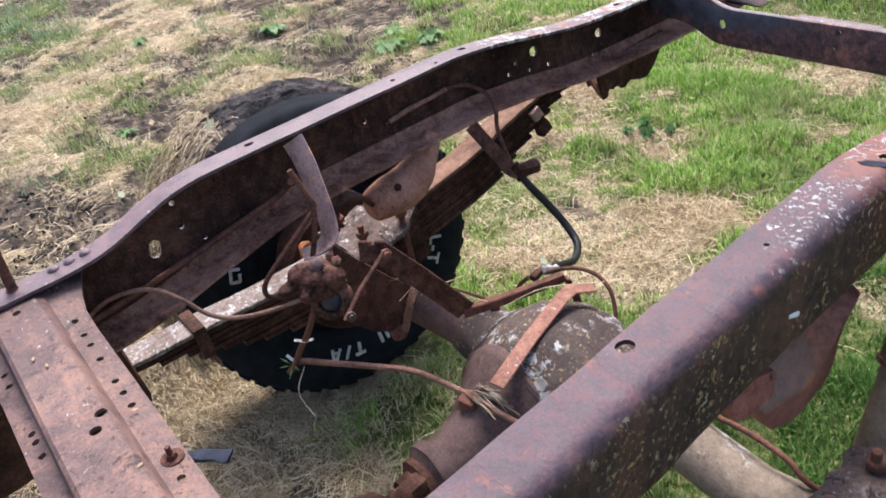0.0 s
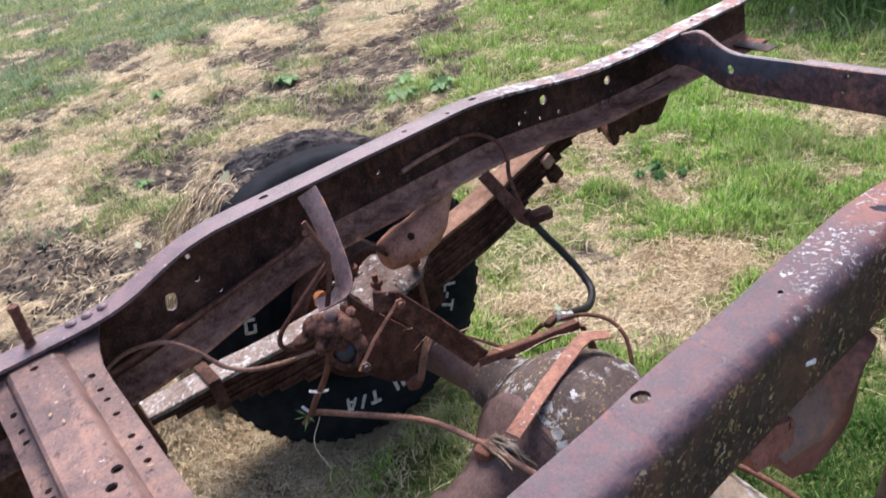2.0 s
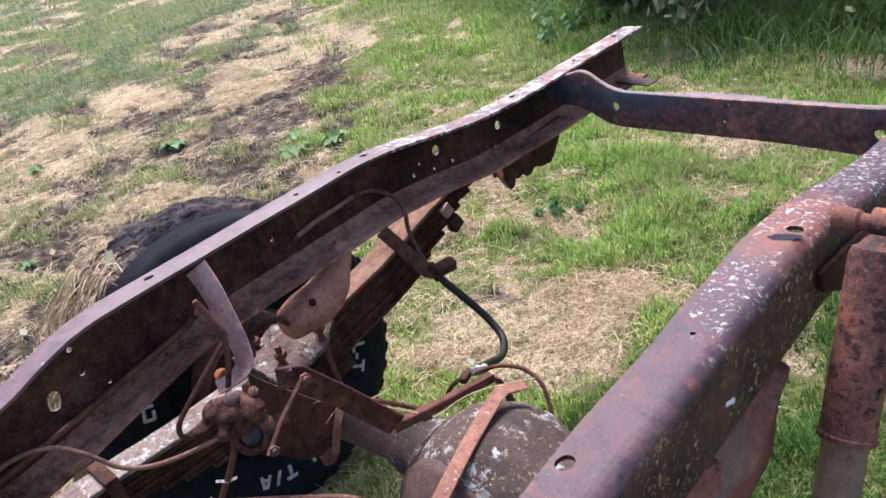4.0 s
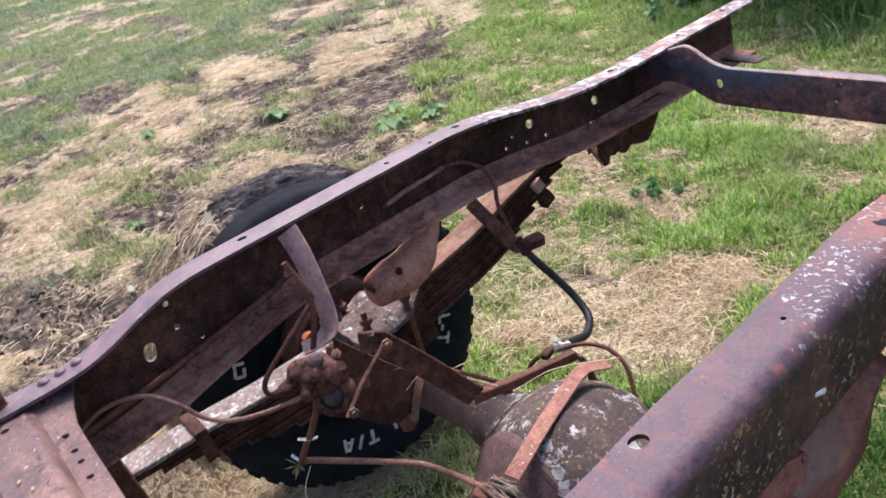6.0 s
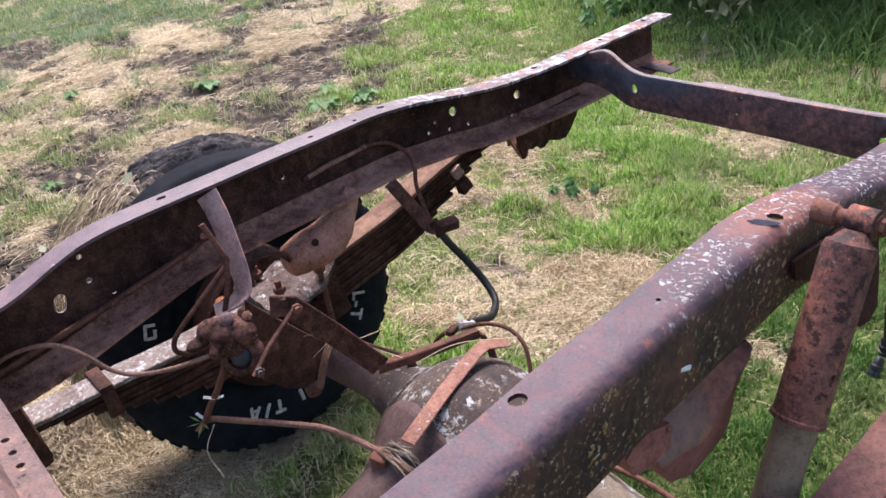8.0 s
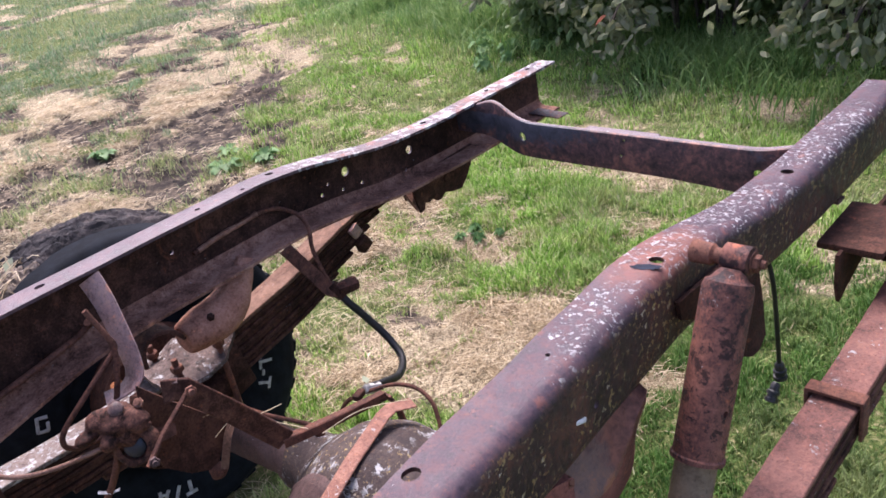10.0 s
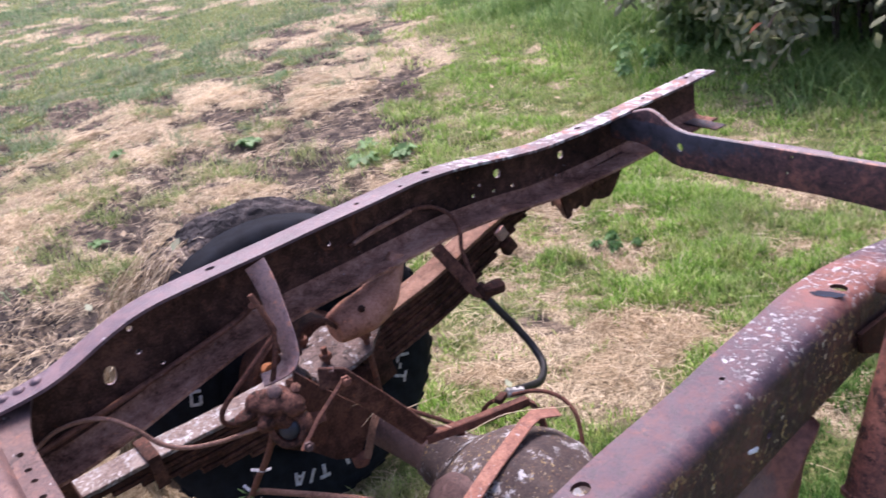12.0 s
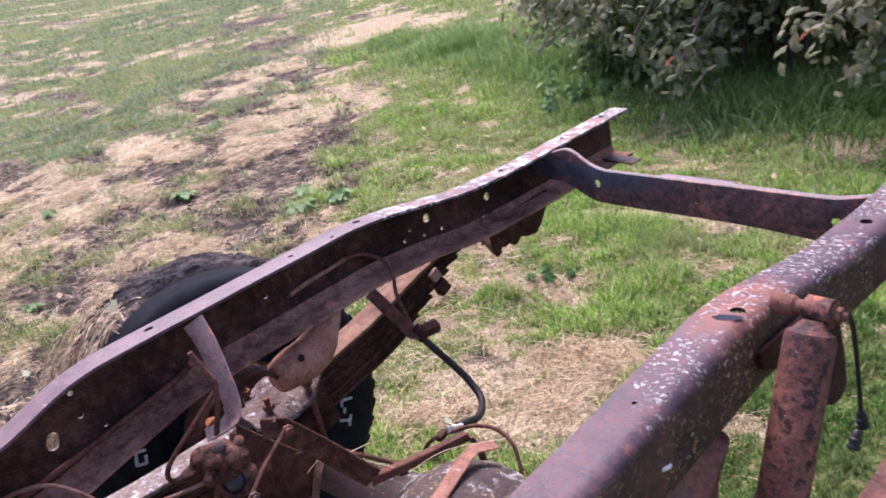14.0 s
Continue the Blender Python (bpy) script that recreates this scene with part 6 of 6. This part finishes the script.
part("brake_pipe", coiled([(-0.702, -0.108, 0.384), (-0.69, -0.095, 0.387), (-0.66, -0.06, 0.376), (-0.61, -0.016, 0.368), (-0.56, 0.028, 0.357), (-0.51, 0.049, 0.350), (-0.447, 0.056, 0.356), (-0.395, 0.060, 0.360), (-0.34, 0.075, 0.345), (-0.28, 0.1, 0.32)], 0.0048), COPPER, truck, "spring-wrapped brake pipe to the differential")
part("pipe_clip", box(0.03, 0.028, 0.03, pose(-0.442, 0.056, 0.342, 10, 10, 20), 0.006), RUST_MID, truck, "pipe clip on the carrier")
# a frayed bundle of wire ends on the carrier
for k in range(46):
    a = Vector((rng.uniform(-0.44, -0.41), rng.uniform(0.052, 0.078), rng.uniform(0.360, 0.370)))
    b = a + Vector((rng.uniform(0.02, 0.06), rng.uniform(-0.006, 0.022), rng.uniform(-0.014, 0.006)))
    part("wire", tube([a, (a + b) / 2 + Vector((0, 0, rng.uniform(0.0, 0.009))), b], 0.0009, None, 5, 4), GREY_TUBE, truck)

# brake line and hose on the far rail
part("brake_pipe", tube([(-0.850, 0.25, 0.634), (-0.850, 0.305, 0.641), (-0.850, 0.384, 0.646), (-0.849, 0.435, 0.638), (-0.835, 0.465, 0.618), (-0.81, 0.466, 0.605), (-0.788, 0.457, 0.588), (-0.78, 0.448, 0.554), (-0.76, 0.449, 0.494), (-0.752, 0.453, 0.476)], 0.0042), RUST_MID, truck, "rusty brake pipe clipped inside the rail")
# added pale skin over the straight run: the pipe's highlight as colour
part("pipe_highlight", tube([(-0.850, 0.26, 0.6355), (-0.850, 0.305, 0.641), (-0.850, 0.395, 0.6455)], 0.0052), RUST_FLANGE, truck, "pale stretch of the brake pipe, added as its highlight")
part("hose_bracket", strip([(-0.80, 0.402, 0.578), (-0.792, 0.405, 0.568), (-0.770, 0.43, 0.51), (-0.752, 0.445, 0.474), (-0.735, 0.47, 0.470)], 0.026, 0.004, (0.9, -0.35, 0.35)), RUST_MID, truck, "strap bracket that holds the brake hose")
part("hose_lug", roughen(box(0.03, 0.045, 0.022, pose(-0.742, 0.478, 0.468, 0, 10, -15), 0.007), 0.003, 60), RUST_INNER, truck)
part("hose_union", rod((-0.758, 0.452, 0.482), (-0.742, 0.462, 0.452), 0.012, sides=6), RUST_DARK, truck)
hose = part("brake_hose", tube([(-0.75, 0.459, 0.464), (-0.735, 0.464, 0.441), (-0.71, 0.488, 0.388), (-0.68, 0.500, 0.346), (-0.64, 0.488, 0.323), (-0.60, 0.441, 0.329), (-0.575, 0.386, 0.358), (-0.565, 0.351, 0.376)], 0.0076), HOSE, truck, "black rubber brake hose hanging in a loop")
part("hose_end", rod((-0.560, 0.364, 0.368), (-0.566, 0.333, 0.381), 0.0095, sides=6), ALLOY, hose, "pale metal hose end")
part("tee_piece", roughen(box(0.016, 0.026, 0.012, pose(-0.565, 0.318, 0.380, 0, 0, 20), 0.004), 0.002, 60), RUST_DARK, truck)
part("brake_pipe", tube([(-0.56, 0.335, 0.378), (-0.53, 0.37, 0.380), (-0.49, 0.385, 0.378), (-0.455, 0.385, 0.362), (-0.435, 0.375, 0.332), (-0.42, 0.36, 0.30)], 0.0038), RUST_MID, truck, "rusty pipe behind the differential")
part("brake_pipe", tube([(-0.62, 0.262, 0.325), (-0.68, 0.245, 0.326), (-0.76, 0.232, 0.318), (-0.86, 0.222, 0.312), (-1.0, 0.21, 0.30)], 0.004), RUST_MID, truck, "thin pipe along the axle tube")
part("pipe_stub", tube([(-0.572, 0.306, 0.378), (-0.584, 0.298, 0.366), (-0.594, 0.29, 0.346), (-0.598, 0.286, 0.332)], 0.004), RUST_DARK, truck)
part("brake_pipe", tube([(-0.2, 0.25, 0.36), (-0.1, 0.262, 0.362), (-0.03, 0.258, 0.360), (0.0, 0.252, 0.350), (0.02, 0.256, 0.342), (0.045, 0.268, 0.352), (0.07, 0.262, 0.340), (0.1, 0.25, 0.326)], 0.0042), RUST_MID, truck, "crooked pipe along the near axle tube")
part("hub_plug", roughen(rod((-0.975, 0.078, 0.395), (-0.995, 0.078, 0.392), 0.016), 0.008, 60), ORANGE, truck, "bright orange rusted cap by the drum")

# the loose strip on the differential
tagged(mesh_object("metal_strip", strip([(-0.385, 0.075, 0.398), (-0.41, 0.17, 0.416), (-0.432, 0.262, 0.428), (-0.436, 0.285, 0.427), (-0.428, 0.325, 0.413)], 0.025, 0.003, (0.15, -0.1, 1), smooth=False), RUST_ORANGE), "orange-rusted bent steel strip lying on the differential", "metal strip")


# ---- the cable with its plug behind the near rail ----
cable = part("cable", tube([(-0.03, 0.745, 0.58), (-0.022, 0.762, 0.51), (-0.02, 0.774, 0.42), (-0.02, 0.785, 0.335)], 0.004), HOSE, truck, "thin black cable hanging below the rail with a plug")
for a, b in (((-0.02, 0.786, 0.335), (-0.018, 0.788, 0.285)), ((-0.02, 0.775, 0.30), (-0.022, 0.748, 0.262))):
    p = lathe([(0, 0.005), (0.004, 0.008), (0.014, 0.0085), (0.016, 0.011), (0.021, 0.011), (0.022, 0.009), (0.027, 0.009), (0.028, 0.0115), (0.034, 0.0115), (0.036, 0.007)], along(a, b), 16)
    part("plug", p, BLACK, cable)


# ---- small odds and ends on the chassis ----
part("grey_lug", roughen(strip([(-0.372, -0.365, 0.608), (-0.362, -0.345, 0.607), (-0.352, -0.332, 0.605), (-0.338, -0.316, 0.602)], 0.019, 0.005, (0, 0, 1)), 0.004, 60), BLUE_PAINT, truck, "blue-grey flat lug under the crossmember")
for p, d in (((-0.672, -0.092, 0.435), (0.01, 0.012, 0.004)), ((-0.698, -0.107, 0.390), (-0.012, -0.004, 0.006)), ((-0.664, -0.088, 0.440), (-0.012, -0.010, 0.002))):
    q = Vector(p)
    part("cable_tie", strip([q, q + Vector(d) * 0.6, q + Vector(d) * 1.3], 0.005, 0.0012, (0, -0.5, 1), smooth=False), WHITE, truck, "white cable tie")
STALKS = (((-0.50, 0.19, 0.418), (-0.46, 0.25, 0.440), (-0.41, 0.335, 0.425)), ((-0.60, 0.10, 0.47), (-0.59, 0.14, 0.455), (-0.57, 0.175, 0.46)), ((-0.62, 0.13, 0.45), (-0.58, 0.15, 0.44), (-0.54, 0.19, 0.41)), ((-0.68, -0.10, 0.385), (-0.66, -0.13, 0.36), (-0.62, -0.13, 0.33)))
for line in STALKS:
    tagged(mesh_object("dry_stalk", tube(line, 0.0007, None, 6, 5), STRAW), "thin dry grass stalk caught on the axle parts", "grass stalk", "dry stalks on the chassis")
sprig = bmesh.new()
for k in range(7):
    a = 0.9 * k
    q = Vector((-0.70, -0.112, 0.385))
    tip = q + Vector((0.024 * math.cos(a), 0.024 * math.sin(a), 0.012 * math.sin(2 * a)))
    side = Vector((-math.sin(a), math.cos(a), 0)) * 0.002
    v = [sprig.verts.new(c) for c in (q, (q + tip) / 2 + side, tip, (q + tip) / 2 - side)]
    sprig.faces.new(v)
bmesh.ops.remove_doubles(sprig, verts=sprig.verts, dist=1e-5)
tagged(mesh_object("grass_sprig", sprig, WEED), "small green sprig caught on a brake pipe", "grass sprig")


# ---- weeds and small litter on the ground ----
def weed(x, y, spread, count, tall, label):
    z = float(height(np.array([x]), np.array([y]))[0])
    bm = bmesh.new()
    heart = bm.verts.new((x, y, z + 0.004))
    for k in range(count):
        a = 6.28 * k / count + rng.uniform(-0.3, 0.3)
        long = spread * rng.uniform(0.6, 1.1)
        d, s = Vector((math.cos(a), math.sin(a), 0)), Vector((-math.sin(a), math.cos(a), 0))
        rise = tall * rng.uniform(0.4, 1.0)
        mid = Vector((x, y, z)) + d * long * 0.5 + Vector((0, 0, rise))
        tip = Vector((x, y, z)) + d * long + Vector((0, 0, rise * 0.55))
        w = long * 0.3
        v = [heart] + [bm.verts.new(c) for c in (mid - s * w, mid + Vector((0, 0, -0.004)), mid + s * w, tip)]
        for f in ((0, 1, 2), (0, 2, 3), (1, 4, 2), (2, 4, 3)):
            bm.faces.new([v[q] for q in f])
    return tagged(mesh_object("weed", bm, WEED), label, "weed", "weeds in the grass")


for x, y, s, n, t in ((-4.2, 1.48, 0.10, 22, 0.055), (-3.15, 1.62, 0.11, 26, 0.06), (-3.02, 1.78, 0.09, 22, 0.06), (-3.3, 1.75, 0.08, 18, 0.05), (-3.6, 0.35, 0.06, 14, 0.04), (-1.42, 1.55, 0.035, 26, 0.04), (-1.48, 1.6, 0.035, 26, 0.045), (-1.38, 1.62, 0.03, 24, 0.04), (-1.5, 1.54, 0.03, 24, 0.035), (-4.9, 0.9, 0.08, 16, 0.05), (-3.15, 3.62, 0.07, 26, 0.1), (-2.7, 3.36, 0.06, 24, 0.08), (-2.65, 3.6, 0.07, 26, 0.1), (-2.95, 3.45, 0.09, 22, 0.09), (-3.05, 3.55, 0.1, 24, 0.1), (-2.85, 3.3, 0.08, 20, 0.08), (-3.2, 3.7, 0.1, 24, 0.1), (-2.8, 3.5, 0.1, 24, 0.1), (-2.75, 3.2, 0.07, 20, 0.08)):
    weed(x, y, s, n, t, "leafy green weed at the foot of the shrubs" if y > 3 else "low broad-leaved green weed among the straw")


def flat_leaf(x, y, size, turn, mat, label):
    z = float(height(np.array([x]), np.array([y]))[0]) + 0.02
    bm = bmesh.new()
    v = [bm.verts.new(c) for c in ((0, -0.5, 0), (0.3, -0.1, 0.06), (0.2, 0.3, 0.03), (0, 0.6, 0.1), (-0.2, 0.3, 0.05), (-0.3, -0.1, 0.08), (0, 0.05, 0))]
    for a in range(6):
        bm.faces.new((v[6], v[a], v[(a + 1) % 6]))
    bm.transform(pose(x, y, z, 12, -8, turn) @ Matrix.Diagonal((size, size, size, 1)))
    return tagged(mesh_object("fallen_leaf", bm, mat), label, "leaf", "fallen leaves")


for k in range(26):
    flat_leaf(rng.uniform(-3.5, -0.3), rng.uniform(1.9, 3.2), rng.uniform(0.03, 0.05), rng.uniform(0, 360), STRAW, "dry yellow fallen leaf on the lawn")

def stuck_leaf(x, y, z, size, tilt, mat, label):
    bm = bmesh.new()
    v = [bm.verts.new(c) for c in ((0, -0.5, 0), (0.3, -0.1, 0.06), (0.2, 0.3, 0.03), (0, 0.6, 0.1), (-0.2, 0.3, 0.05), (-0.3, -0.1, 0.08), (0, 0.05, 0))]
    for a in range(6):
        bm.faces.new((v[6], v[a], v[(a + 1) % 6]))
    bm.transform(pose(x, y, z, *tilt) @ Matrix.Diagonal((size, size, size, 1)))
    return tagged(mesh_object("fallen_leaf", bm, mat), label, "leaf", "fallen leaves")


stuck_leaf(-1.255, 0.062, 0.613, 0.03, (30, 25, 40), PALE_LEAF, "pale green leaf lying on the muddy tyre")
stuck_leaf(-0.572, 0.345, 0.391, 0.022, (4, 4, 70), PALE_LEAF, "pale green leaf lying on the hose end")
for x, y, z in ((-0.47, -0.372, 0.6285), (-0.63, -0.44, 0.662), (-0.60, -0.43, 0.662), (-0.335, -0.40, 0.660)):
    stuck_leaf(x, y, z, 0.008, (0, 0, 50 * x * 9), STRAW, "tiny yellow leaf scrap on the crossmember")
for x, y in ((-4.17, 0.385), (-3.2, 0.62), (-3.9, 0.05), (-4.37, 0.24), (-3.6, 0.48), (-2.9, 0.1), (-2.6, 0.5), (-4.6, 1.3), (-3.4, 1.0)):
    flat_leaf(x, y, 0.05, 900 * y, PALE_LEAF if y < 0.3 else STRAW, "pale fallen leaf on straw")
